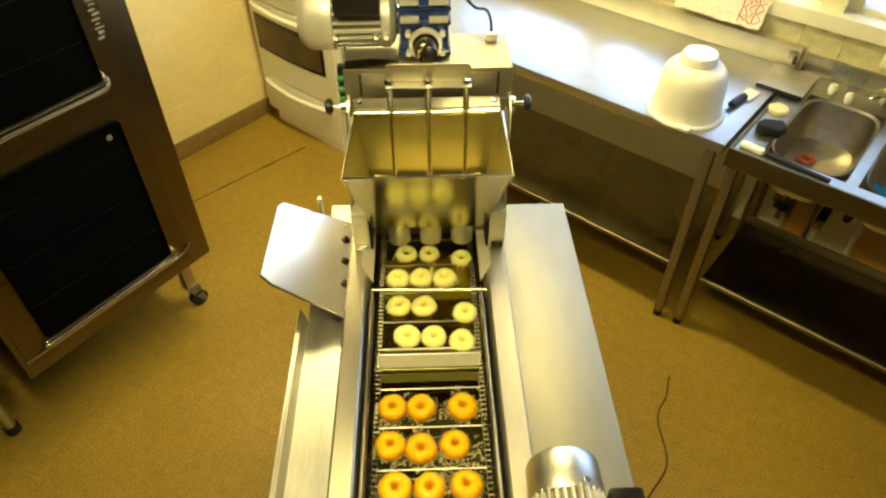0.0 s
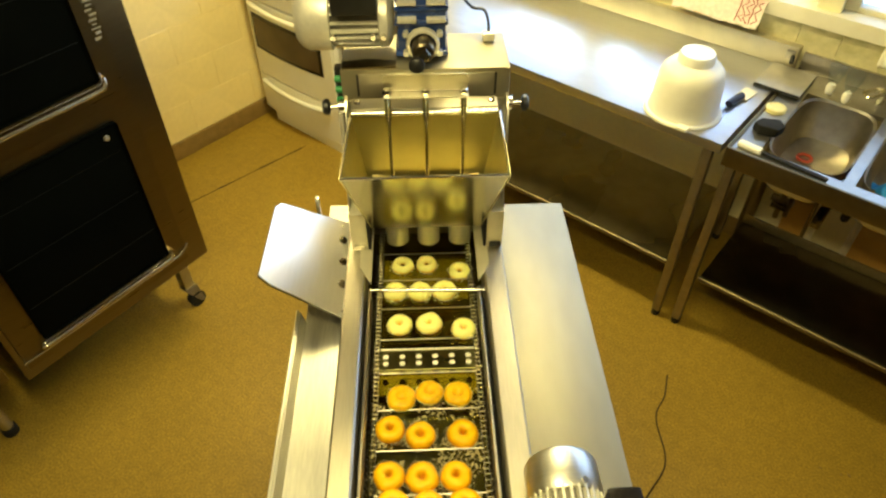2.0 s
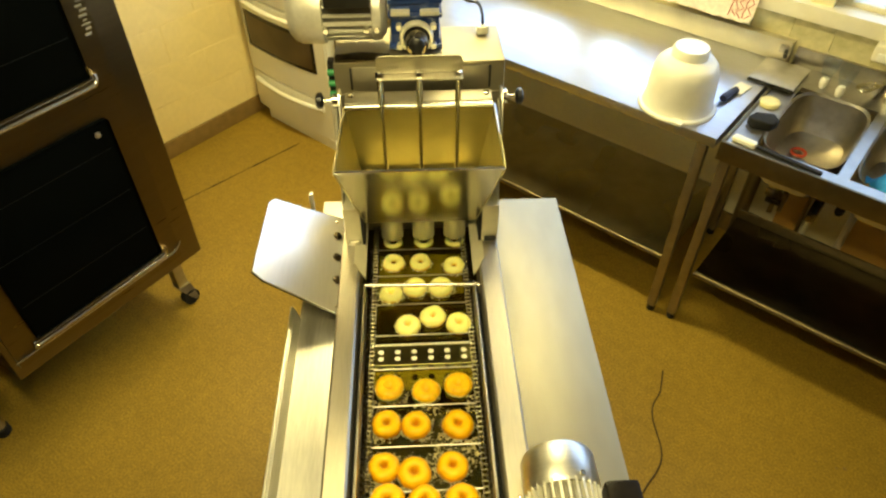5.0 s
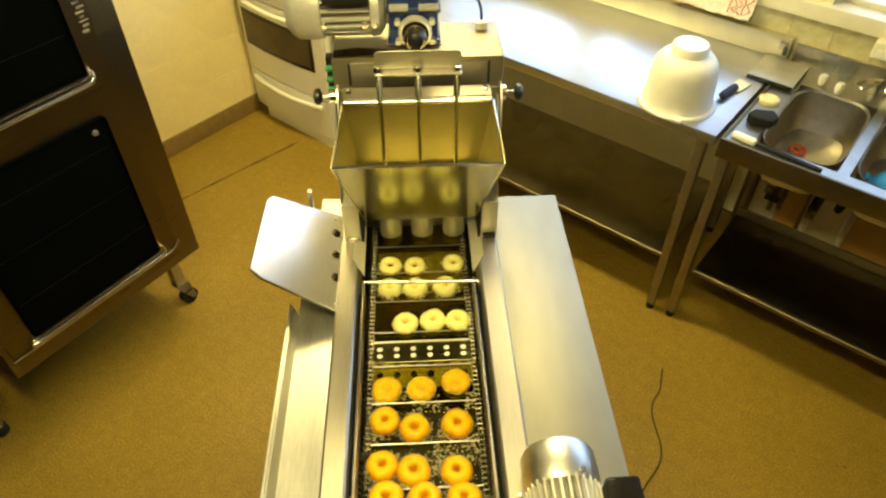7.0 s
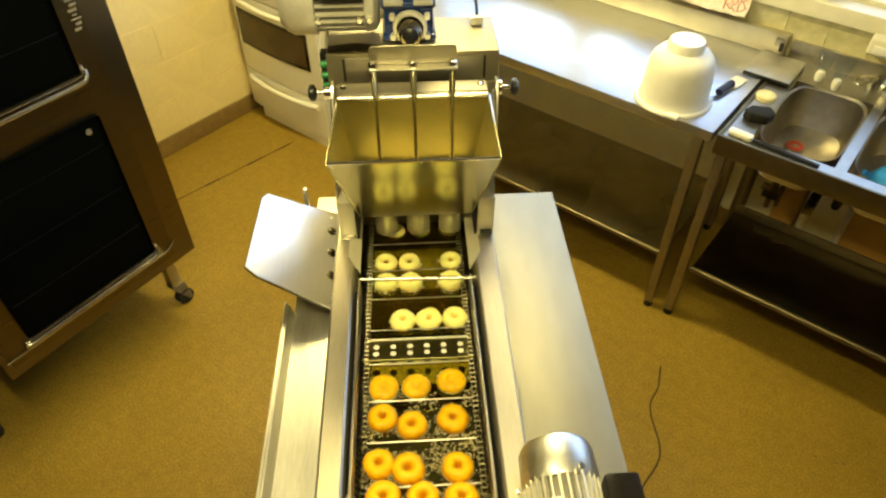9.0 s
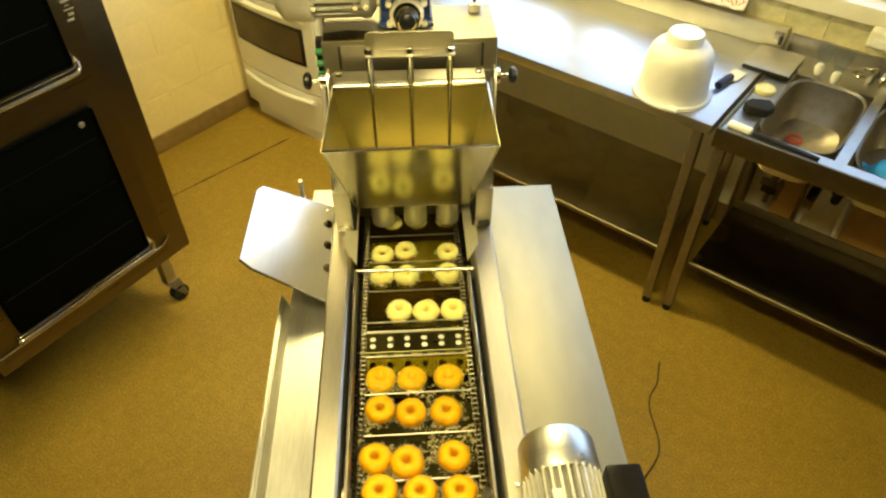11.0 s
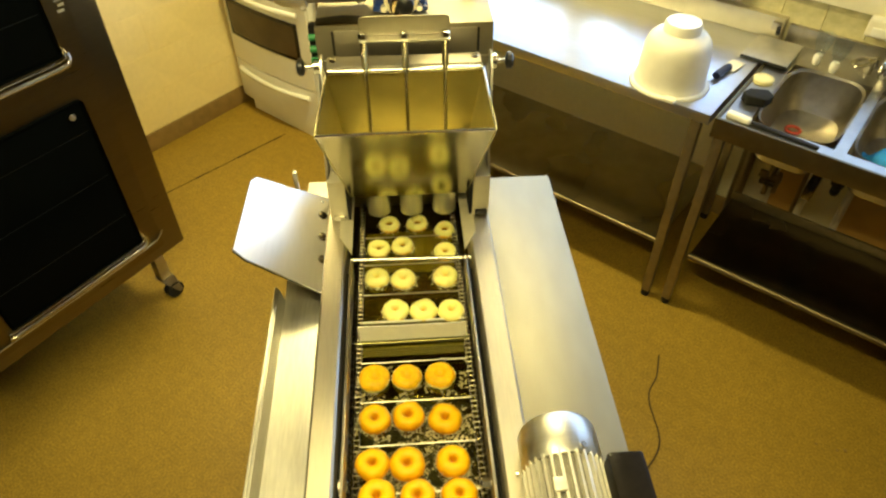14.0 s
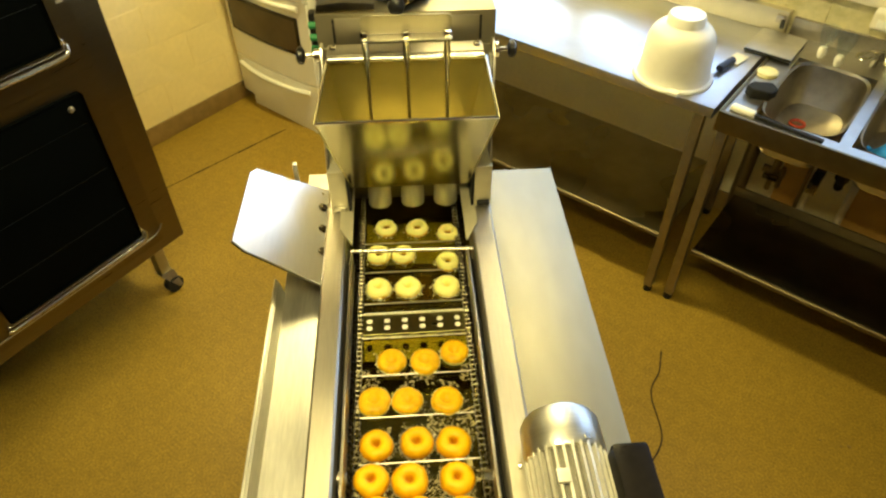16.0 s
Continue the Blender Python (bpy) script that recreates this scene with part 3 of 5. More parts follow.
    part("valve_handle", Box(-0.455, -0.395, FAR - 0.155, FAR - 0.141, 0.345, 0.372, 0.005), CRANK, t)
    part("bowl_bracket", Box(-0.255, -0.225, FRONT + 0.10, FAR - 0.10, 0.66, 0.70, 0.003), CRANK, t)
    # tap at the back
    bm = pipe(bmesh.new(), curve_points([(-0.205, FAR - 0.09, 0.893), (-0.205, FAR - 0.09, 0.96), (-0.21, FAR - 0.12, 0.985), (-0.22, FAR - 0.20, 0.985), (-0.222, FAR - 0.22, 0.965)]), 0.011, 12)
    lathe(bm, [(0, 0.05), (0.02, 0.05), (0.024, 0.03), (0.026, 0)], 20, pose(-0.205, FAR - 0.09, 0.893))
    part("tap", bm, POLISHED, t, "chrome swan-neck tap")
    for dv in (-0.06, 0.06):
        part("tap_handle", Tube((0.035 - 0.24 + dv, FAR - 0.09, 0.893), (0.035 - 0.24 + dv, FAR - 0.09, 0.94), 0.014, 14), POLISHED, t)
    for v0, v1 in ((-0.405, -0.295), (-0.112, 1.1)):
        part("panel", Box(v0, v1, FAR - 0.04, FAR - 0.034, 0.02, 0.84), WOOD, t, "brown board behind the pipes")


build_cooker()
build_worktop()
build_sink()


def on_room(v, n, z, turn=0.0):
    return ROOM @ pose(v, n, z, 0, 0, turn)


def build_tabletop_things():
    # mixing bowl turned upside down
    bowl = thing("mixing_bowl", "white plastic mixing bowl upside down on the worktop", "mixing bowl", on_room(-0.79, 2.305, 0.90))
    outer = [(0.126, 0.004), (0.121, 0.012), (0.117, 0.04), (0.114, 0.10), (0.110, 0.138), (0.102, 0.163), (0.088, 0.180), (0.066, 0.188), (0.061, 0.191),
             (0.060, 0.216), (0.056, 0.223), (0.045, 0.222), (0, 0.220)]
    part("shell", Lathe(outer, 48), PLASTIC_WHITE, bowl)
    part("rim", Lathe([(0.122, 0.0), (0.133, 0.0), (0.136, 0.006), (0.133, 0.012), (0.122, 0.013)], 48), PLASTIC_WHITE, bowl)
    part("lip", Box(0.035, 0.075, -0.135, -0.105, 0.002, 0.016, 0.006), PLASTIC_WHITE, bowl)
    # handheld dark tool between bowl and sink
    tool = thing("scraper", "pale scraper with a dark blue handle lying on the worktop", "scraper", on_room(-0.662, 2.485, 0.90, 82))
    part("handle", pipe(bmesh.new(), [(-0.066, 0, 0.015), (-0.05, 0, 0.018), (-0.02, 0, 0.016), (0.0, 0, 0.018), (0.02, 0, 0.015)], 0.014, 12), NAVY, tool)
    part("blade", Box(0.016, 0.100, -0.024, 0.024, 0.004, 0.009, 0.0015), SILL, tool, "flat pale blade")
    pad = thing("baking_tray", "flat grey metal tray lying across the sink edge", "tray", on_room(-0.58, 2.742, 0.905, 0))
    part("plate", Box(-0.083, 0.083, -0.10, 0.095, -0.004, 0.006, 0.003), TRAY, pad)
    part("rim", Box(-0.083, 0.083, -0.109, -0.102, -0.004, 0.006, 0.002), BLACK, pad, "dark edge of the tray")
    soap = thing("soap_dish", "round cream plastic lid beside the sink", "lid", on_room(-0.538, 2.53, 0.892))
    part("disc", Lathe([(0, 0.014), (0.024, 0.013), (0.028, 0.016), (0.035, 0.012), (0.036, 0.0)], 28), CREAM, soap)
    sp = thing("sponge", "black scouring sponge lying on the drainer", "sponge", on_room(-0.508, 2.375, 0.892, 20))
    bm = slab(bmesh.new(), [(0.052 * math.cos(k), 0.040 * math.sin(k), 0.0) for k in (0.2, 1.0, 2.1, 3.1, 4.0, 5.2)], (0, 0, 0.034))
    bev(bm, set(bm.verts), 0.007, 3)
    for v in bm.verts:
        v.co += 0.006 * noise.noise_vector(v.co * 30)
    part("pad", bm, RUBBER, sp)
    br = thing("brush", "white-handled brush lying along the sink edge", "brush", on_room(-0.51, 2.235, 0.892, -4))
    part("grip", Box(-0.045, 0.035, -0.014, 0.014, 0.0, 0.02, 0.008, 3), PLASTIC_WHITE, br)
    part("blade", Box(0.036, 0.25, -0.008, 0.008, 0.003, 0.013, 0.003), RUBBER, br, "long black blade")
    ring = thing("red_ring", "red plastic ring lying in the sink bowl", "ring", on_room(-0.388, 2.56, 0.734))
    part("hoop", Lathe([(0.024 + 0.006 * math.cos(a), 0.006 * math.sin(a)) for a in [2 * math.pi * k / 8 for k in range(8)]], 24, closed=True), RED, ring)
    rag = thing("dishcloth", "blue cloth hanging in the sink bowl", "cloth", on_room(-0.070, 2.49, 0.752, 25))
    bm = bmesh.new()
    bmesh.ops.create_grid(bm, x_segments=16, y_segments=16, size=0.065)
    for v in bm.verts:
        v.co.z = 0.062 * max(0.0, 1 - (v.co.length / 0.075) ** 2) + 0.018 * noise.noise(v.co * 30) + 0.010 * noise.noise(v.co * 70)
    bmesh.ops.solidify(bm, geom=bm.faces, thickness=0.004)
    part("fabric", bm, CYAN, rag)
    # small white glasses on a wire rack by the tap
    for dv, dn in ((-0.43, 0.575), (-0.365, 0.548)):
        g = thing("small_glass", "clear flared glass on a small white foot by the tap", "glass", on_room(dv, FRONT + dn, 0.893))
        part("cup", Lathe([(0.011, 0.0), (0.015, 0.012), (0.016, 0.028), (0.011, 0.040), (0, 0.042)], 20), PLASTIC_WHITE, g)
        sh = part("glass", Lathe([(0.012, 0.040), (0.020, 0.055), (0.029, 0.085), (0.031, 0.115), (0.0295, 0.115), (0.0275, 0.085), (0.0185, 0.056), (0.010, 0.042)], 24), PANE, g, "clear flared glass")
        sh.visible_shadow = False
    wire = thing("wire_whisk", "steel wire whisk lying by the sink tap", "whisk", on_room(-0.271, 2.818, 0.915, 248))
    for k in range(3):
        s = 0.014 + 0.007 * k
        part("wire", pipe(bmesh.new(), curve_points([(-0.04, 0, 0.02), (0.0, s, 0.02 + 0.01 * k), (0.08, s * 0.8, 0.03), (0.10, 0, 0.03), (0.08, -s * 0.8, 0.03), (0.0, -s, 0.02), (-0.04, 0, 0.02)]), 0.0022, 6), POLISHED, wire)
    part("grip", Tube((-0.053, 0, -0.02), (-0.04, 0, 0.02), 0.008, 10), POLISHED, wire)
    # folded cloth on the sill, box and bottle at the back
    rag = thing("tea_towel", "crumpled pinkish tea towel with a red print below the sill", "tea towel", on_room(-0.938, FAR - 0.060, 1.012, 0))

    def towel_height(x, y):
        lean = (y + 0.030) / 0.060
        return 0.006 + 0.105 * lean + 0.012 * noise.noise(Vector((x * 22, y * 40, 2))) + 0.005 * noise.noise(Vector((x * 60, y * 90, 5)))
    bm = bmesh.new()
    bmesh.ops.create_grid(bm, x_segments=36, y_segments=10, size=1)
    for v in bm.verts:
        x, y = v.co.x * (0.175 + 0.012 * noise.noise(Vector((v.co.y * 4, 0, 1)))), v.co.y * 0.028
        v.co = Vector((x, y, towel_height(x, y)))
    bmesh.ops.solidify(bm, geom=bm.faces, thickness=0.003)
    cloth = part("fabric", bm, RAG, rag)
    for k in range(5):
        pts = [(0.085 + 0.018 * k + 0.012 * math.sin(3.1 * j + k), -0.024 + 0.009 * j) for j in range(6)]
        part("print", pipe(bmesh.new(), [(x, y, towel_height(x, y) + 0.003) for x, y in pts], 0.0022, 5), RED, cloth, "red printed lines")
    plug = thing("wall_socket", "dark cable socket fixed at the end of the upstand", "socket", on_room(-0.615, FAR - 0.066, 0.957))
    part("case", Box(-0.016, 0.016, -0.006, 0.010, -0.015, 0.015, 0.004), DULL, plug)
    part("plug", Tube((0.012, -0.006, 0), (0.018, -0.028, -0.018), 0.008, 10), BLACK, plug)
    tub = thing("soap_dispenser", "cream plastic soap dispenser fixed under the window sill", "soap dispenser", on_room(-0.29, FAR - 0.031, 1.02))
    part("case", Box(-0.04, 0.06, -0.05, 0.0, -0.010, 0.055, 0.012, 3), SILL, tub)
    part("push_plate", Box(-0.02, 0.04, -0.058, -0.051, 0.0, 0.03, 0.003), PLASTIC_WHITE, tub)
    ca = thing("floor_cable", "thin brown cable lying on the floor", "cable")
    pts = [(0.969, 1.739, 0.003), (0.944, 1.674, 0.003), (0.927, 1.636, 0.003), (0.886, 1.582, 0.003), (0.870, 1.527, 0.003), (0.869, 1.469, 0.003), (0.868, 1.412, 0.003), (0.857, 1.364, 0.003), (0.829, 1.320, 0.003), (0.785, 1.274, 0.003), (0.742, 1.227, 0.003), (0.66, 1.17, 0.003)]
    part("wire", pipe(bmesh.new(), curve_points(pts, 5), 0.003, 6), mat("brown_cable", (0.055, 0.034, 0.012), 0.7), ca)
    rng = random.Random(8)
    bm = bmesh.new()
    for x, y, s in ((1.487, 1.296, 0.006), (1.40, 1.33, 0.004), (0.62, 1.80, 0.004), (-0.30, 1.72, 0.004), (-0.62, 1.55, 0.003), (1.46, 1.30, 0.004)):
        m = pose(x, y, s * 0.5, 0, 0, rng.random() * 90)
        bmesh.ops.create_icosphere(bm, subdivisions=1, radius=s, matrix=m @ Matrix.Diagonal((1, 1.4, 0.5, 1)))
    tagged(part("crumbs", bm, BASE), "few dark crumbs scattered on the floor", "crumbs", kind="stuff")


build_tabletop_things()


# ---- the double oven ----
RACK = mat("rack_shine", (0.010, 0.012, 0.014), 0.3, 0.4)


def build_oven():
    """Local x: across the front, local y: out of the front."""
    w, dep = 0.757, 0.78
    ov = thing("double_oven", "stainless steel double convection oven with dark glass doors", "oven", pose(-1.298, 1.558, 0, 0, 0, 52.4))
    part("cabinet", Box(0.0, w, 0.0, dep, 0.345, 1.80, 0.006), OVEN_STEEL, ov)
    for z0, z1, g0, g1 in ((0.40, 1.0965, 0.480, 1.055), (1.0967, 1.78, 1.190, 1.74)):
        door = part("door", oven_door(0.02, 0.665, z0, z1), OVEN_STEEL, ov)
        part("glass", Box(0.10, 0.592, -0.024, -0.0165, g0, g1, 0.014, 3), GLASS_DARK, door, "black oven glass")
        for dz, r in ((-0.026, 0.0085), (-0.009, 0.0022)):
            bm = pipe(bmesh.new(), curve_points([(0.09, -0.022, g0 + dz), (0.12, -0.028, g0 + dz), (0.40, -0.028, g0 + dz), (0.57, -0.028, g0 + dz),
                                                 (0.596 + r * 0.6, -0.026, g0 + dz + 0.008), (0.601 + r * 0.6, -0.02, g0 + dz + 0.03)], 6), r, 10)
            part("drip_rail", bm, POLISHED, door, "bright polished rail under the glass")
        # Added thin bars on the glass, painted as the shine of racks.
        for k in range(3):
            z = g0 + (g1 - g0) * (k + 0.8) / 3.4
            part("rack_line", Box(0.115, 0.575, -0.0252, -0.0242, z, z + 0.0016), RACK, door)
    bm = pipe(bmesh.new(), curve_points([(0.012, -0.022, 0.437), (0.30, -0.024, 0.438), (0.60, -0.024, 0.440), (0.65, -0.024, 0.448), (0.676, -0.02, 0.468)], 5), 0.004, 8)
    part("lip", bm, POLISHED, ov, "bright steel lip")
    part("button", Lathe([(0, 0.006), (0.008, 0.005), (0.010, 0.0)], 16, pose(0.545, -0.0245, 1.015, 90, 0, 0)), SHEET, ov)
    # lettering up the side trim, drawn as bars
    rng = random.Random(2)
    bm = bmesh.new()
    z = 1.300
    for k in range(13):
        h = 0.0035 + 0.004 * rng.random()
        box(bm, 0.630 + 0.007 * (k % 2), 0.650 + 0.005 * (k % 3), -0.0176, -0.0158, z, z + h)
        z += h + 0.008
    part("lettering", bm, LETTER, ov, "pale lettering bars")
    for x, y in ((0.10, 0.42), (0.70, 0.16), (0.10, dep - 0.1), (0.70, dep - 0.1)):
        leg = part("leg", Box(x - 0.022, x + 0.022, y - 0.022, y + 0.022, 0.095, 0.345, 0.003), DULL, ov)
        fork = slab(bmesh.new(), [(x - 0.03, y - 0.028, 0.1), (x + 0.03, y - 0.028, 0.1), (x + 0.03, y - 0.06, 0.03), (x + 0.012, y - 0.06, 0.03)], (0, 0.05, 0))
        part("castor_fork", fork, LEG, leg)
        part("wheel", Tube((x + 0.008, y - 0.045, 0.036), (x + 0.008, y - 0.012, 0.036), 0.036, 20), RUBBER, leg, "black castor wheel")


def oven_door(x0, x1, z0, z1):
    return Box(x0, x1, -0.016, -0.0005, z0, z1)


build_oven()


def build_side_unit():
    su = thing("prover_cabinet", "dark steel cabinet on a round leg beside the oven", "cabinet", pose(-1.298, 1.558, 0, 0, 0, 52.4))
    part("body", Box(-0.78, -0.035, 0.05, 0.75, 0.35, 1.6, 0.006), OVEN_STEEL, su)
    for x, y in ((-0.113, 0.19), (-0.7, 0.19), (-0.113, 0.68), (-0.7, 0.68)):
        leg = part("leg", Tube((x, y, 0.03), (x, y, 0.35), 0.022, 16), STEEL, su)
        part("foot", Tube((x, y, 0.0), (x, y, 0.035), 0.027, 16), RUBBER, leg)


build_side_unit()


# ---- the doughnut machine ----
OIL_Z, DECK = 1.07, 1.14
XL, XR = -0.105, 0.158
Y0, Y1 = 0.36, 1.66
machine = thing("doughnut_machine", "stainless steel automatic doughnut fryer with a dough hopper", "doughnut machine")


def build_fryer():
    # body below the frying channel
    bm = Box(-0.146, 0.203, Y0 + 0.01, Y1 + 0.09, 0.16, 0.985, 0.006)
    part("base_cabinet", bm, SHEET, machine)
    for x in (-0.11, 0.165):
        for y in (Y0 + 0.06, Y1):
            part("leg", Tube((x, y, 0.0), (x, y, 0.16), 0.02, 14), SHEET, machine)
    part("channel_floor", Box(XL - 0.004, XR + 0.004, Y0 + 0.02, Y1, 0.99, 1.0), OILY, machine, "dark oily bottom of the frying channel")
    for name, a, b in (("side_wall", -0.148, XL), ("side_wall", XR, 0.205)):
        pts = [(a, 0, 0.985), (a, 0, DECK - 0.004), (a + 0.004, 0, DECK), (b - 0.004, 0, DECK), (b, 0, DECK - 0.004), (b, 0, 0.985)]
        part(name, Slab([(x, Y0, z) for x, y, z in pts], (0, Y1 - Y0 - 0.22, 0)), EDGE, machine, "bright folded edge of the channel")
        part("rear_deck", Box(a, b, Y1 - 0.22, Y1 + 0.09, 0.985, DECK - 0.006, 0.003), SHEET, machine)
    part("end_wall", Box(XL, XR, Y0, Y0 + 0.012, 0.985, DECK - 0.01), STEEL, machine)
    part("end_wall", Box(XL, XR, Y1, Y1 + 0.012, 0.985, DECK - 0.01), STEEL, machine)
    # inner guide rails with a dark gap behind them
    for x0, x1 in ((XL + 0.010, XL + 0.0150), (XR - 0.0170, XR - 0.012)):
        rail = Box(x0, x1, Y0 + 0.02, 1.20, 1.01, DECK - 0.004, 0.001)
        part("guide_rail", rail, DULL, machine)
    # Black strips put the gap's shade into colour.
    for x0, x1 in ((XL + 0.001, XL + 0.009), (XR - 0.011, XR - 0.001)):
        part("gap_shade", Box(x0, x1, Y0 + 0.02, 1.20, 1.0, DECK - 0.045), SHADE_BLACK, machine, "black strip that paints shade in the rail gap")
    # toothed strip beside the chain
    for x in (XL + 0.014, XR - 0.0205):
        bm = bmesh.new()
        for k in range(76):
            y = 0.42 + 0.0125 * k
            box(bm, x - 0.001, x + 0.006, y, y + 0.006, 1.076, 1.088)
        tagged(part("toothed_strip", bm, OILY, machine), kind="stuff")
    # ends of the conveyor's shaft
    for x0, x1, y in ((-0.098, -0.086, 0.724), (0.126, 0.140, 0.715)):
        nut = part("shaft_nut", Tube((x0, y, 1.100), (x1, y, 1.100), 0.010, 6), POLISHED, machine)
        part("washer", Tube((x0 - 0.003 if x0 < 0 else x1, y, 1.100), (x0 if x0 < 0 else x1 + 0.003, y, 1.100), 0.0125, 16), DULL, nut)
    # cross rod over the channel
    part("cross_rod", Tube((-0.089, 1.175, 1.158), (0.152, 1.168, 1.158), 0.0040, 12), STEEL, machine)
    # added pale plate under the oil that paints the olive reflection there
    part("oil_reflection", Box(-0.070, 0.126, 1.245, 1.375, OIL_Z - 0.026, OIL_Z - 0.024), OIL_GLEAM, machine, "added pale plate that paints an olive reflection in the oil")
    # slanted cheeks under the hopper
    for x0, x1 in ((XL - 0.012, XL + 0.014), (XR - 0.014, XR + 0.012)):
        inner = x1 if x0 < 0 else x0
        outer = x0 if x0 < 0 else x1
        part("cheek", Slab([(outer, 1.255, DECK + 0.002), (inner, 1.218, DECK - 0.01), (inner, 1.44, DECK - 0.01), (outer, 1.44, DECK + 0.002)], (0, 0, 0.006)), SATIN, machine)
    # side cabinet with a flat lid
    part("side_cabinet", Box(0.207, 0.424, 0.50, 1.70, 0.30, 0.905, 0.004), SHEET, machine)
    part("lid", Box(0.207, 0.434, 0.50, 1.722, 0.906, 0.923, 0.003), LID, machine, "flat satin steel lid")
    # catch tray beside the channel
    xo = -0.287
    bm = Box(xo, xo + 0.006, Y0, 1.29, 0.90, 0.97, 0.0015)
    slab(bm, [(xo + 0.0065, Y0, 0.966), (xo + 0.015, Y0, 0.924), (xo + 0.019, Y0, 0.924), (xo + 0.0105, Y0, 0.966)], (0, 0.925, 0))
    box(bm, xo + 0.016, -0.149, Y0, 1.50, 0.918, 0.926)
    part("catch_tray", bm, CATCH, machine, "long narrow steel catch tray")
    bm = Box(xo + 0.02, -0.149, Y0, 1.288, 0.86, 0.912)
    part("tray_support", bm, SHEET, machine)
    # raised side plate with bolts
    a, b, c, d = Vector((-0.352, 1.562, 1.087)), Vector((-0.178, 1.60, 0.972)), Vector((-0.158, 1.255, 0.968)), Vector((-0.358, 1.288, 1.087))

    def cut(p, q, r, s=0.025):
        return [p + (q - p).normalized() * s, p + (r - p).normalized() * s * 0.2]
    pts = [a + (d - a).normalized() * 0.02, a + (b - a).normalized() * 0.012, b, c, d + (c - d).normalized() * 0.03, d + (a - d).normalized() * 0.012]
    nrm = (b - a).cross(d - a).normalized()
    plate = part("side_plate", Slab(pts, -nrm * 0.004 if nrm.z > 0 else nrm * 0.004), PLATE, machine, "tilted bright steel plate")
    up = nrm if nrm.z > 0 else -nrm
    # Added black sheet: the plate's shaded underside is put into its colour.
    part("underside_shade", Slab([q - up * 0.0045 for q in pts], -up * 0.003), SHADE_BLACK, plate, "added black sheet that paints the underside unlit")
    for k, (f, big) in enumerate(((0.06, 0), (0.22, 1), (0.45, 1), (0.68, 1), (0.93, 0))):
        p = b.lerp(c, f) + (a - b) * 0.09
        q = up.to_track_quat("Z", "Y").to_matrix().to_4x4()
        part("bolt" if big else "rivet", Lathe([(0, 0.009), (0.007, 0.0085), (0.0115, 0.005), (0.012, 0.0)] if big else [(0, 0.003), (0.004, 0.0)], 14, Matrix.Translation(p) @ q), OILY if big else POLISHED, plate)
    part("tab", Box(-0.262, -0.252, 1.60, 1.615, 0.95, 1.06, 0.002), SHEET, machine)
    part("rear_shelf", Box(-0.245, -0.150, 1.51, 1.72, 0.925, 0.935), SHEET, machine)


CATCH = mat("worn_tray_steel", (0.82, 0.80, 0.72), 0.40, 1.0, 0.10, 25, 0.02, (10, 1, 10), 8, rough_var=0.10)
# Pale colour that shows through the oil as a painted reflection.
OIL_GLEAM = mat("painted_oil_reflection", (0.86, 0.84, 0.52), 0.55, 0.0, 0.25, 18, 0.03)
EDGE = mat("worn_edge_steel", (0.52, 0.48, 0.38), 0.50, 1.0, 0.07, 25, 0.01, (10, 1, 10), 8, rough_var=0.06)
CAP = mat("spun_cover_steel", (0.64, 0.63, 0.57), 0.38, 1.0, 0.08, 40, 0.03, (1, 8, 1), 8)
# Flat black that stands in for shade in gaps and under the plate.
SHADE_BLACK = mat("black_shade_sheet", (0.004, 0.004, 0.003), 0.9, 0.0, 0.3, 60, 0.02)
LID = mat("lid_sheet", (0.36, 0.33, 0.24), 0.50, 1.0, 0.06, 8, 0.006, (3, 1, 3), 4, rough_var=0.06)
build_fryer()


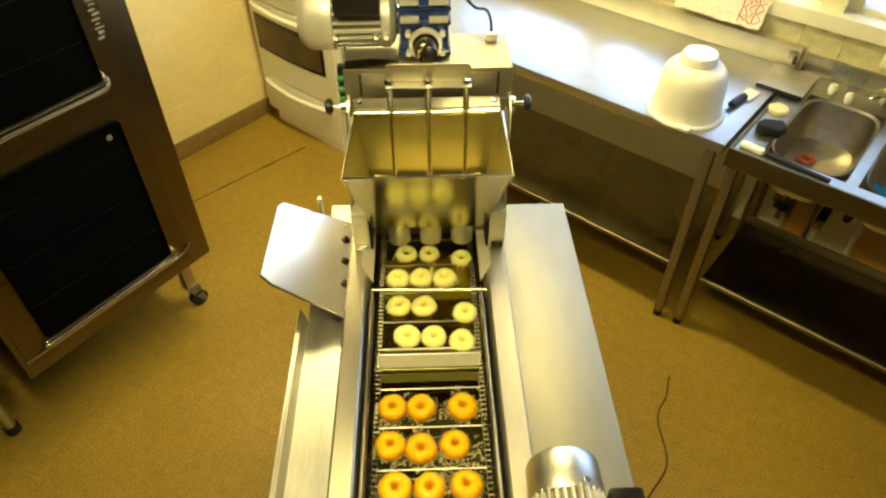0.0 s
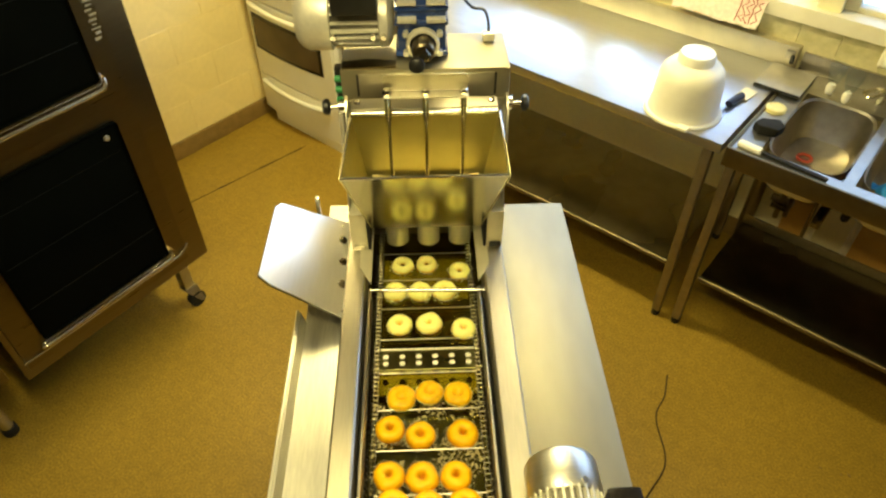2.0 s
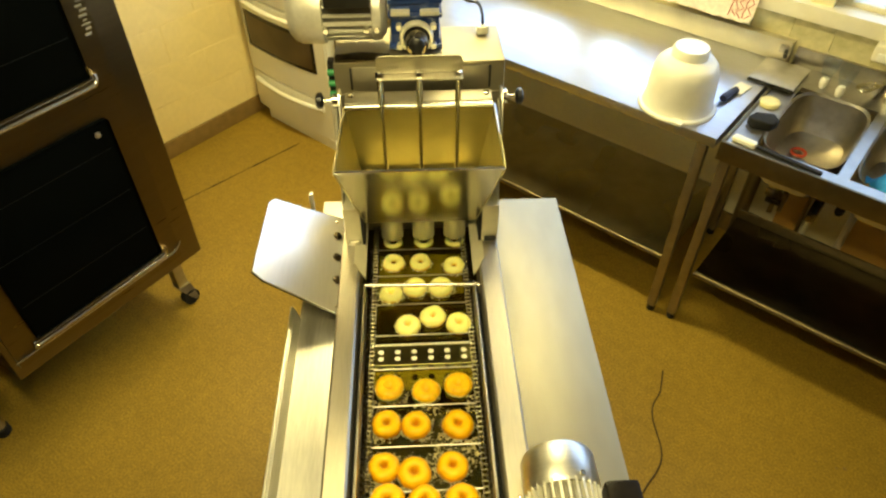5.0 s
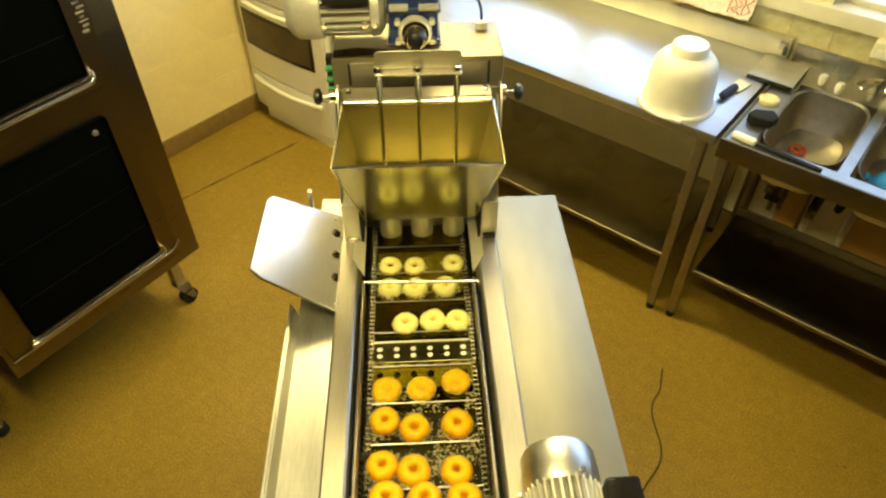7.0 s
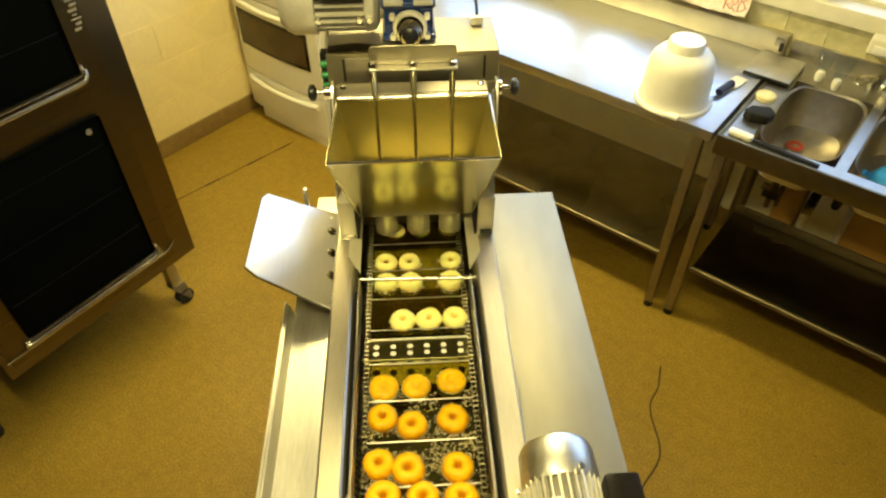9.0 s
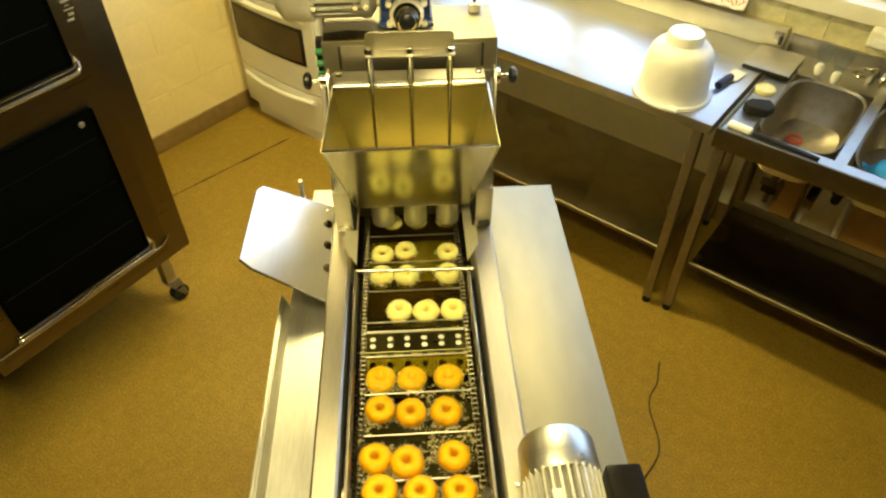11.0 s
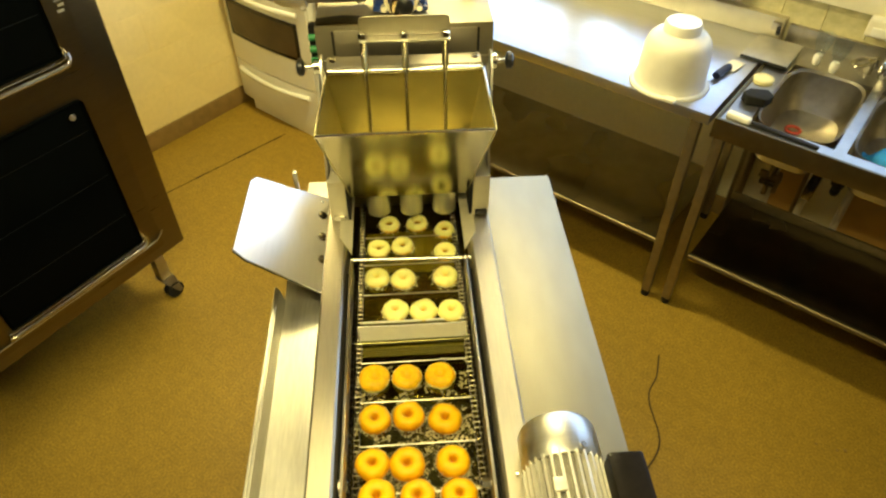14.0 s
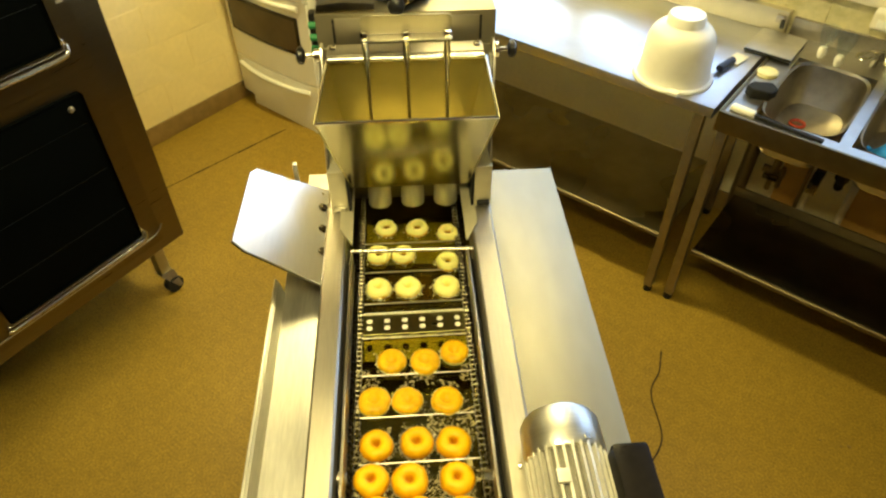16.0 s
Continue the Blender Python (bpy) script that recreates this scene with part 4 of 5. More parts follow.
def build_hopper():
    f0, f1 = Vector((-0.119, 1.163, 1.465)), Vector((0.185, 1.163, 1.465))
    r0, r1 = Vector((-0.113, 1.372, 1.465)), Vector((0.187, 1.372, 1.465))
    g0, g1 = Vector((-0.088, 1.335, 1.190)), Vector((0.155, 1.335, 1.190))
    h0, h1 = Vector((-0.088, 1.435, 1.190)), Vector((0.155, 1.435, 1.190))
    hop = part("hopper", Slab([f0, f1, g1, g0], (0, 0.003, 0.0015)), HOPPER, machine, "polished steel dough hopper")
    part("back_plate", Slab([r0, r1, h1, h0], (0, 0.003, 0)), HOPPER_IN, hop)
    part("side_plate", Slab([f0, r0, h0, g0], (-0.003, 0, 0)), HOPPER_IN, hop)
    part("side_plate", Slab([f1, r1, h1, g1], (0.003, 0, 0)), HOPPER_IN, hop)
    rim = pipe(bmesh.new(), [r0, f0, f1, r1], 0.0032, 8)
    part("rim", rim, POLISHED, hop)
    part("base_block", Box(-0.086, 0.153, 1.350, 1.43, 1.186, 1.215, 0.004), DULL, hop)
    # dough left in the hopper
    bm = bmesh.new()
    bmesh.ops.create_grid(bm, x_segments=24, y_segments=10, size=1)
    for v in bm.verts:
        x, y = v.co.x, v.co.y
        v.co = Vector((0.034 + x * 0.118, 1.362 + y * 0.042, 1.258 + 0.008 * noise.noise(Vector((x * 2, y * 2, 3))) + 0.010 * abs(x) + (0.02 * y * y if y > 0 else 0)))
    bmesh.ops.solidify(bm, geom=bm.faces, thickness=0.012)
    dough = part("dough", bm, DOUGH)
    tagged(dough, "pale yellow dough lying inside the steel hopper", "dough")
    # back bar and hinge lugs
    part("back_bar", Box(-0.112, 0.184, 1.372, 1.412, 1.468, 1.478, 0.004), PANEL, machine)
    part("bar_nose", Tube((-0.110, 1.370, 1.468), (0.183, 1.370, 1.468), 0.006, 14), STEEL_X, machine)
    for x in (-0.10, 0.172):
        part("screw", Lathe([(0, 0.005), (0.006, 0.004), (0.0075, 0)], 12, pose(x, 1.395, 1.478)), POLISHED, machine)
    for s, x in ((-1, -0.128), (1, 0.206)):
        lug = part("hinge_lug", Slab([(x, 1.37, 1.30), (x, 1.45, 1.30), (x, 1.455, 1.455), (x, 1.44, 1.468), (x, 1.42, 1.468), (x, 1.40, 1.45)], (0.004, 0, 0)), SHEET, machine)
        tube_b = Tube((x, 1.432, 1.447), (x + s * 0.014, 1.432, 1.447), 0.015, 18)
        part("washer", tube_b, POLISHED, lug)
        part("spindle", Tube((x + s * 0.012, 1.432, 1.447), (x + s * 0.034, 1.432, 1.447), 0.004, 10), POLISHED, lug)
        part("clamp_knob", Lathe([(0, 0.016), (0.012, 0.016), (0.017, 0.012), (0.017, 0.004), (0.009, 0.0)], 12,
                                 pose(x + s * 0.032, 1.432, 1.447, 0, 90 * s, 0)), BLACK, lug, "black plastic clamp knob")
    # brackets that carry the hopper
    for s, x0, x1 in ((-1, -0.137, -0.100), (1, 0.168, 0.205)):
        br = part("bracket", Box(x0, x1, 1.318, 1.43, DECK, 1.245, 0.004), SATIN, machine)
        part("slot", Box(x1 + 0.0005 if s < 0 else x0 - 0.006, x1 + 0.006 if s < 0 else x0 - 0.0005, 1.315, 1.425, DECK + 0.004, 1.24), RUBBER, br)
        part("foot_bolt", Box(x0 + 0.006, x1 - 0.004, 1.309, 1.3175, DECK + 0.006, DECK + 0.018, 0.003), BLACK if s > 0 else POLISHED, br)
        part("stay", Slab([(x0 if s < 0 else x1, 1.33, 1.245), (x0 if s < 0 else x1, 1.43, 1.245), (x0 if s < 0 else x1, 1.45, 1.44), (x0 if s < 0 else x1, 1.425, 1.44)], (0.003 * -s, 0, 0)), SHEET, br)
    for x in NOZZLES:
        prof = [(0.0250, 0.0), (0.0275, 0.0), (0.0275, 0.085), (0.0250, 0.085)]
        nz = part("nozzle", Lathe(prof, 28, pose(x, 1.392, 1.104), True), NOZZLE, machine, "polished steel dough nozzle")
        part("cutter", Tube((x, 1.392, 1.118), (x, 1.392, 1.20), 0.008, 14), POLISHED, nz)


NOZZLES = (-0.036, 0.038, 0.112)
# inner plates: darker, yellower and rougher than the front plate
HOPPER_IN = mat("olive_hopper_steel", (0.48, 0.44, 0.19), 0.38, 0.88, 0.14, 14, 0.02)
HOPPER = mat("hopper_steel", (0.60, 0.56, 0.36), 0.17, 1.0, 0.05, 30, 0.003, (6, 1, 1), 8, rough_var=0.03)
build_hopper()


def build_drive_head():
    cab = part("drive_cabinet", Box(-0.134, 0.214, 1.445, 1.60, 0.99, 1.523, 0.004), LID, machine)
    part("front_panel", Box(-0.096, 0.180, 1.4405, 1.4445, 1.462, 1.515, 0.002), PANEL, cab)
    part("lower_panel", Box(-0.128, 0.208, 1.438, 1.4445, 1.30, 1.455, 0.002), PANEL, cab)
    for x in (-0.100, 0.184):
        part("slot", Box(x - 0.002, x + 0.002, 1.4425, 1.4446, 1.464, 1.513), BLACK, cab)
    # Dark sheet laid in as the motor's shadow on the cabinet top.
    part("motor_shadow", Slab([(-0.13, 1.449, 1.524), (-0.02, 1.449, 1.524), (-0.02, 1.475, 1.524), (-0.08, 1.485, 1.524), (-0.13, 1.475, 1.524)], (0, 0, 0.003)), OILY, cab)
    bm = Box(0.165, 0.190, 1.553, 1.575, 1.5235, 1.542, 0.004)
    gl = part("cable_gland", bm, CAST, cab)
    pts = [(0.178, 1.566, 1.542), (0.176, 1.575, 1.565), (0.168, 1.60, 1.575), (0.145, 1.62, 1.572), (0.12, 1.63, 1.60), (0.10, 1.63, 1.66), (0.08, 1.60, 1.72)]
    part("cable", pipe(bmesh.new(), curve_points(pts), 0.0032, 8), BLACK, cab)
    bm = bmesh.new()
    for z in (1.44, 1.465, 1.49):
        tube(bm, (-0.136, 1.47, z), (-0.150, 1.47, z), 0.007, 10)
    part("terminal_plugs", bm, GREEN, cab, "green connector plugs")
    part("plug_back", Box(-0.150, -0.135, 1.475, 1.50, 1.41, 1.51, 0.003), BLACK, cab)
    # worm gearbox
    gx0, gx1, gy0, gy1, gz0, gz1 = -0.020, 0.088, 1.485, 1.580, 1.5235, 1.70
    gb = part("gearbox", Box(gx0 + 0.004, gx1 - 0.004, gy0 + 0.006, gy1 - 0.006, gz0, gz1, 0.008), BLUE, machine, "blue painted worm gearbox")
    for z in (1.535, 1.60, 1.63, 1.66, 1.69):
        part("rib", Box(gx0, gx1, gy0, gy1, z - 0.005, z + 0.005, 0.003), BLUE, gb)
    for x in (0.005, 0.063):
        part("lug", Box(x - 0.019, x + 0.019, gy0 - 0.008, gy0 + 0.02, 1.604, 1.613, 0.002), CAST, gb)
        part("lug", Box(x - 0.019, x + 0.019, gy0 - 0.008, gy0 + 0.02, 1.640, 1.647, 0.002), CAST, gb)
    ring = [(0.027, 0.0), (0.034, 0.0), (0.034, 0.010), (0.032, 0.014), (0.027, 0.014)]
    fl = part("flange", Lathe(ring, 32, pose(0.036, gy0 - 0.002, 1.560, 90, 0, 0), True), CAST, gb, "cast aluminium bearing flange")
    for an in (35, 145, 215, 325):
        p = (0.036 + 0.042 * math.cos(radians(an)), gy0 - 0.004, 1.560 + 0.036 * math.sin(radians(an)))
        part("ear", Tube((p[0], gy0 + 0.004, p[2]), (p[0], gy0 - 0.010, p[2]), 0.006, 12), CAST, fl)
    # motor beside the gearbox
    c = Vector((0, 1.530, 1.602))
    mo = part("motor", Tube((-0.150, c.y, c.z), (-0.040, c.y, c.z), 0.055, 32), CORE, machine, "finned cast aluminium electric motor")
    for k in range(22):
        an = 2 * math.pi * k / 22
        m = Matrix.Translation(c) @ Matrix.Rotation(an, 4, "X")
        bm = Box(-0.146, -0.052, -0.0022, 0.0022, 0.052, 0.0635)
        bmesh.ops.transform(bm, matrix=m, verts=bm.verts)
        part("fin", bm, CAST, mo)
    ax = Matrix.Translation((0, c.y, c.z)) @ Matrix.Rotation(radians(-90), 4, "Y")
    part("fan_cover", Lathe([(0, 0.218), (0.050, 0.218), (0.062, 0.208), (0.069, 0.195), (0.070, 0.148), (0.064, 0.146)], 36, ax), CAST, mo, "smooth bright fan cover")
    part("end_bell", Lathe([(0.02, 0.022), (0.050, 0.024), (0.064, 0.034), (0.066, 0.050), (0.058, 0.052)], 36, ax), CAST, mo)
    part("terminal_box", Box(-0.140, -0.050, 1.448, 1.535, 1.634, 1.702, 0.006), BLACK, mo, "black terminal box")
    for x in (-0.142, -0.062, -0.042):
        part("screw", Tube((x, c.y - 0.062, 1.585), (x, c.y - 0.070, 1.583), 0.0055, 10), POLISHED, mo)
    # crank that lifts the plungers
    cr = part("crank", Lathe([(0, 0.0), (0.024, 0.0), (0.022, 0.044), (0.018, 0.048), (0, 0.048)], 24, pose(0, 0, 0, 90, 0, 0)), CRANK, machine, "dark oily crank disc")
    part("crank_arm", Box(-0.010, 0.010, -0.060, -0.048, -0.014, 0.028, 0.004), CRANK, cr)
    part("crank_knob", Lathe([(0, 0.022), (0.009, 0.021), (0.0155, 0.016), (0.0165, 0.008), (0.012, 0.0), (0, 0.0)], 12, pose(0, -0.060, 0.017, 90, 0, 0)), BLACK, cr, "black crank knob")
    cr.matrix_basis = pose(0.036, 1.482, 1.560)
    # plunger bracket with three rods
    pl = part("plunger_bracket", Slab([(-0.082, 0, -0.002), (0.082, 0, -0.002), (0.082, 0, 0.028), (0.0797, 0, 0.0337), (0.074, 0, 0.036), (-0.074, 0, 0.036), (-0.0797, 0, 0.0337), (-0.082, 0, 0.028)], (0, 0.004, 0)), LID, machine, "angled steel plunger bracket")
    part("bracket_foot", Box(-0.082, 0.082, -0.024, 0.0, -0.002, 0.0015, 0.001), SHEET, pl)
    for x in NOZZLES:
        xx = x - 0.039
        rod = bmesh.new()
        tube(rod, (xx, -0.012, -0.004), (xx, -0.012, -0.055), 0.0065, 12)
        tube(rod, (xx, -0.012, -0.055), (xx, -0.012, -0.275), 0.0042, 12)
        part("plunger_rod", rod, POLISHED, pl)
        part("nut", Lathe([(0, 0.011), (0.006, 0.011), (0.0085, 0.008), (0.0085, 0.0)], 6, pose(xx, -0.012, 0.0016)), POLISHED, pl)
    pl.matrix_basis = pose(0.039, 1.360, 1.545)
    return cr, pl


crank, plungers = build_drive_head()


def build_conveyor_motor():
    cx, cz = 0.243, 1.172
    mo = part("conveyor_motor", Tube((cx, 0.40, cz), (cx, 0.705, cz), 0.053, 36), CORE, machine, "finned cast aluminium conveyor motor")
    for k in range(30):
        an = 2 * math.pi * k / 30
        bm = Box(-0.002, 0.002, 0.41, 0.702, 0.050, 0.0615)
        bmesh.ops.transform(bm, matrix=Matrix.Translation((cx, 0, cz)) @ Matrix.Rotation(an, 4, "Y"), verts=bm.verts)
        part("fin", bm, CAST, mo)
    ax = Matrix.Translation((cx, 0, cz)) @ Matrix.Rotation(radians(-90), 4, "X")
    part("fan_cover", Lathe([(0, 0.764), (0.046, 0.763), (0.056, 0.759), (0.0605, 0.750), (0.0620, 0.696), (0.060, 0.690), (0.054, 0.690)], 40, ax), CAP, mo, "polished steel fan cover")
    for an in (70, 190, 310):
        p = Vector((cx + 0.066 * math.cos(radians(an)), 0.697, cz + 0.066 * math.sin(radians(an))))
        part("screw", Tube(p, p + Vector((0.004 * math.cos(radians(an)), 0, 0.004 * math.sin(radians(an)))), 0.005, 10), POLISHED, mo)
    part("label_plate", Box(cx - 0.030, cx - 0.012, 0.632, 0.652, cz + 0.056, cz + 0.063, 0.001), CAST, mo)
    part("terminal_box", Box(cx + 0.054, cx + 0.108, 0.42, 0.686, cz - 0.035, cz + 0.062, 0.008, 2), BOX_BLACK, mo, "long black terminal box")
    part("motor_foot", Box(cx - 0.035, cx + 0.035, 0.43, 0.68, 0.9235, cz - 0.045, 0.004), CAST, mo)


build_conveyor_motor()

oil = part("frying_oil", Box(XL + 0.001, XR - 0.001, Y0 + 0.021, Y1 - 0.001, OIL_Z - 0.001, OIL_Z), OIL)
oil.visible_shadow = False
tagged(oil, "clear brown frying oil filling the channel", "oil", kind="structure")


def bubble_mesh(name, places, material):
    """Many small low domes in one mesh; places: x, y, z, radius."""
    ring = [(math.cos(k * math.pi / 3), math.sin(k * math.pi / 3)) for k in range(6)]
    verts, faces = [], []
    for x, y, z, r in places:
        n = len(verts)
        verts += [(x + r * c, y + r * q, z) for c, q in ring] + [(x + 0.62 * r * c, y + 0.62 * r * q, z + 0.5 * r) for c, q in ring] + [(x, y, z + 0.68 * r)]
        for k in range(6):
            m = (k + 1) % 6
            faces += [(n + k, n + m, n + 6 + m, n + 6 + k), (n + 6 + k, n + 6 + m, n + 12)]
    me = bpy.data.meshes.new(name)
    me.from_pydata(verts, [], faces)
    me.materials.append(material)
    for p in me.polygons:
        p.use_smooth = True
    return me


FROTH = mat("oil_froth", (0.70, 0.60, 0.32), 0.12, 0, 0.25, 90, 0, trans=0.55)
PALE_FROTH = mat("pale_froth", (0.90, 0.84, 0.42), 0.25, 0, 0.15, 90, 0, trans=0.25)


def build_bubbles():
    rng = random.Random(11)
    places = []
    for k in range(6500):
        y = 0.62 + 0.37 * rng.random()
        x = -0.08 + 0.21 * rng.random()
        if noise.noise(Vector((x * 24, y * 24, 0))) + 0.5 * noise.noise(Vector((x * 70, y * 70, 5))) < 0.02:
            continue
        places.append((x, y, OIL_Z + 0.0003, 0.0007 + 0.0023 * rng.random() ** 3))
    ob = new("oil_bubbles", bubble_mesh("oil_bubbles", places, FROTH))
    tagged(ob, "small pale bubbles on the frying oil", "bubbles", kind="stuff")


build_bubbles()

# ---- conveyor: chains with flight rods, built where it stands at rest before the clip's second step ----
PITCH = 0.0865


def build_conveyor():
    cv = thing("conveyor", "oily chain conveyor with steel flight rods", "conveyor")
    for x, inner in ((-0.077, 1), (0.132, -1)):
        plates, pins = bmesh.new(), bmesh.new()
        for k in range(104):
            y = 0.50 + PITCH / 8 * k
            o = 0.0020 if k % 2 else 0.0
            for s in (-1, 1):
                box(plates, x + s * (0.0035 + o) - 0.0008, x + s * (0.0035 + o) + 0.0008, y - 0.0062, y + 0.0062, OIL_Z + 0.003, OIL_Z + 0.0095)
            tube(pins, (x - 0.005, y, OIL_Z + 0.0085), (x + 0.006, y, OIL_Z + 0.0085), 0.0011, 6)
            box(pins, x + inner * 0.0055 - 0.0005, x + inner * 0.0055 + 0.0005, y - 0.0032, y + 0.0008, OIL_Z + 0.007, OIL_Z + 0.0100)
        chain = part("chain", plates, OILY, cv)
        tagged(chain, kind="stuff")
        tagged(part("chain_pin_row", pins, CHAIN, chain, "bright steel chain pins"), kind="stuff")
    for k in range(-4, 8):
        y = 0.931 + PITCH * k
        if y < 1.48:
            part("flight_rod", Tube((-0.072, y, OIL_Z + 0.0065), (0.127, y, OIL_Z + 0.0065), 0.0014, 8), DULL, cv)
    return cv


CHAIN = mat("oily_chain", (0.34, 0.31, 0.22), 0.30, 1.0, 0.3, 200, 0.2)
conveyor = build_conveyor()


def build_flipper():
    """Two blades: the lifter raises a row of doughnuts, the turner lies before it and lays them over."""
    xs = [-0.0855 + 0.0342 * k for k in range(6)]
    lift = punched(bmesh.new(), -0.103, 0.103, 0.0, 0.046, 0.0, 0.0012, (xs, (0.014, 0.031)), 0.0064, 12)
    bmesh.ops.remove_doubles(lift, verts=lift.verts, dist=1e-5)
    lf = part("lifter", lift, FLIP_SHADED, machine, "punched steel blade that lifts the doughnuts")
    part("lifter_lip", Box(-0.103, 0.103, 0.0462, 0.049, -0.001, 0.005, 0.001), FLIP_LIT, lf)
    part("lifter_axle", Tube((-0.118, -0.002, 0.0), (0.118, -0.002, 0.0), 0.0035, 10), FLIP_SHADED, lf)
    lf.matrix_basis = pose(0.027, 1.031, OIL_Z + 0.004)
    tu = part("turner", Box(-0.103, 0.103, 0.0005, 0.041, -0.0006, 0.0006), FLIP_LIT, machine, "steel blade that turns the doughnuts")
    wing = punched(bmesh.new(), -0.103, 0.103, -0.052, -0.0004, 0.0, 0.0012, (xs, (-0.030, -0.009)), 0.0068, 12)
    bmesh.ops.remove_doubles(wing, verts=wing.verts, dist=1e-5)
    wg = part("wing", wing, FLIP_LIT, tu, "punched wing with two rows of holes")
    wg.matrix_basis = pose(0, 0, 0, 25, 0, 0)
    part("lip", Box(-0.105, 0.105, -0.056, -0.0522, -0.002, 0.003, 0.001), FLIP_LIT, wg)
    tu.matrix_basis = pose(0.027, 1.0, OIL_Z - 0.018)
    return lf, tu


# Blade steel whitened: the lamp's gleam is put into its colour.
FLIP_LIT = mat("lit_flipper_steel", (0.92, 0.90, 0.74), 0.42, 0.0, 0.05, 60, 0.02)
# The same steel darkened, with its dark reflection in the colour.
FLIP_SHADED = mat("shaded_flipper_steel", (0.17, 0.155, 0.06), 0.30, 1.0, 0.10, 60, 0.02)
lifter, turner = build_flipper()


# ---- doughnuts ----
def doughnut(name, radius, material, label, seed, dimple=0.16, open_hole=False, turns=False):
    bm = bmesh.new()
    h = 0.025
    d = dimple * radius
    prof = [(0, -0.10 * h), (d * 0.30, -0.02 * h), (d * 0.62, 0.14 * h), (d, 0.32 * h), (d * 1.4, 0.43 * h), (0.45 * radius, 0.485 * h), (0.58 * radius, 0.50 * h), (0.74 * radius, 0.44 * h),
            (0.88 * radius, 0.31 * h), (0.97 * radius, 0.12 * h), (radius, -0.05 * h), (0.96 * radius, -0.22 * h), (0.84 * radius, -0.38 * h), (0.62 * radius, -0.46 * h),
            (0.40 * radius, -0.44 * h), (d * 1.3, -0.39 * h), (d, -0.29 * h), (d * 0.55, -0.15 * h), (0, -0.11 * h)]
    if open_hole:
        tail = [(0.66 * radius, -0.46 * h), (0.50 * radius, -0.38 * h), (d, -0.2 * h)]
        prof = [(d * 0.86, 0.02 * h), (d, 0.22 * h), (0.50 * radius, 0.40 * h), (0.60 * radius, 0.49 * h)] + [p for p in prof if p[0] > 0.7 * radius] + tail
    lathe(bm, prof, 40, closed=open_hole)
    off = Vector((seed * 3.7, seed * 1.3, 0))
    for v in bm.verts:
        d = noise.noise(v.co * 40 + off)
        e = noise.noise(v.co * 130 + off)
        rad = Vector((v.co.x, v.co.y, 0))
        v.co += rad * (0.07 * d + 0.04 * e)
        v.co.z += 0.0012 * d + 0.0006 * e
    ob = part("doughnut", bm, material)
    rng = random.Random(100 + seed)
    places = []
    for k in range(60 if turns or open_hole else 190):
        an, f = 2 * math.pi * rng.random(), rng.random() ** 2
        if f > 0.45 and noise.noise(Vector((3 * math.cos(an), 3 * math.sin(an), seed))) < 0:
            continue
        rr = radius * (0.98 + (0.06 if turns else 0.30) * f)
        places.append((rr * math.cos(an), rr * math.sin(an), -0.002 if turns else -0.0055 + 0.004 * rng.random() * (1 - f), 0.0006 + 0.0013 * rng.random()))
    froth = new("froth", bubble_mesh("froth", places, FROTH if material is FRIED else PALE_FROTH))
    froth.parent = ob
    tagged(froth, kind="stuff")
    return tagged(ob, label, "doughnut", "doughnuts in the fryer")


ROWS = {}
for row, (radius, material, label) in enumerate((
        (0.0240, RAW, "freshly dropped pale raw doughnut ring"), (0.0250, RAW, "pale raw doughnut floating in the oil"),
        (0.0262, RAW, "pale raw doughnut floating in the oil"), (0.0272, TURNED, "pale half-fried doughnut floating in the oil"),
        (0.0280, TURNED, "pale half-fried doughnut turned over by the flipper"), (0.0290, FRIED, "golden fried doughnut floating in the oil"),
        (0.0295, FRIED, "golden fried doughnut floating in the oil"), (0.0295, FRIED, "golden fried doughnut near the channel's end"))):
    for col in range(3):
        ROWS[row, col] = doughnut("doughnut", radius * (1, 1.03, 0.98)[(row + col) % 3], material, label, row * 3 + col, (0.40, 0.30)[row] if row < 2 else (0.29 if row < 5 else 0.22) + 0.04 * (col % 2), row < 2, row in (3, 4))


# ---- what moves ----
def drift(ob, rows):
    """Rows of seconds, x, y, height over the oil, degrees turned over, twist."""
    walk(ob, [(t, pose(x, y, OIL_Z + z, a, 0, w)) for t, x, y, z, a, w in rows])


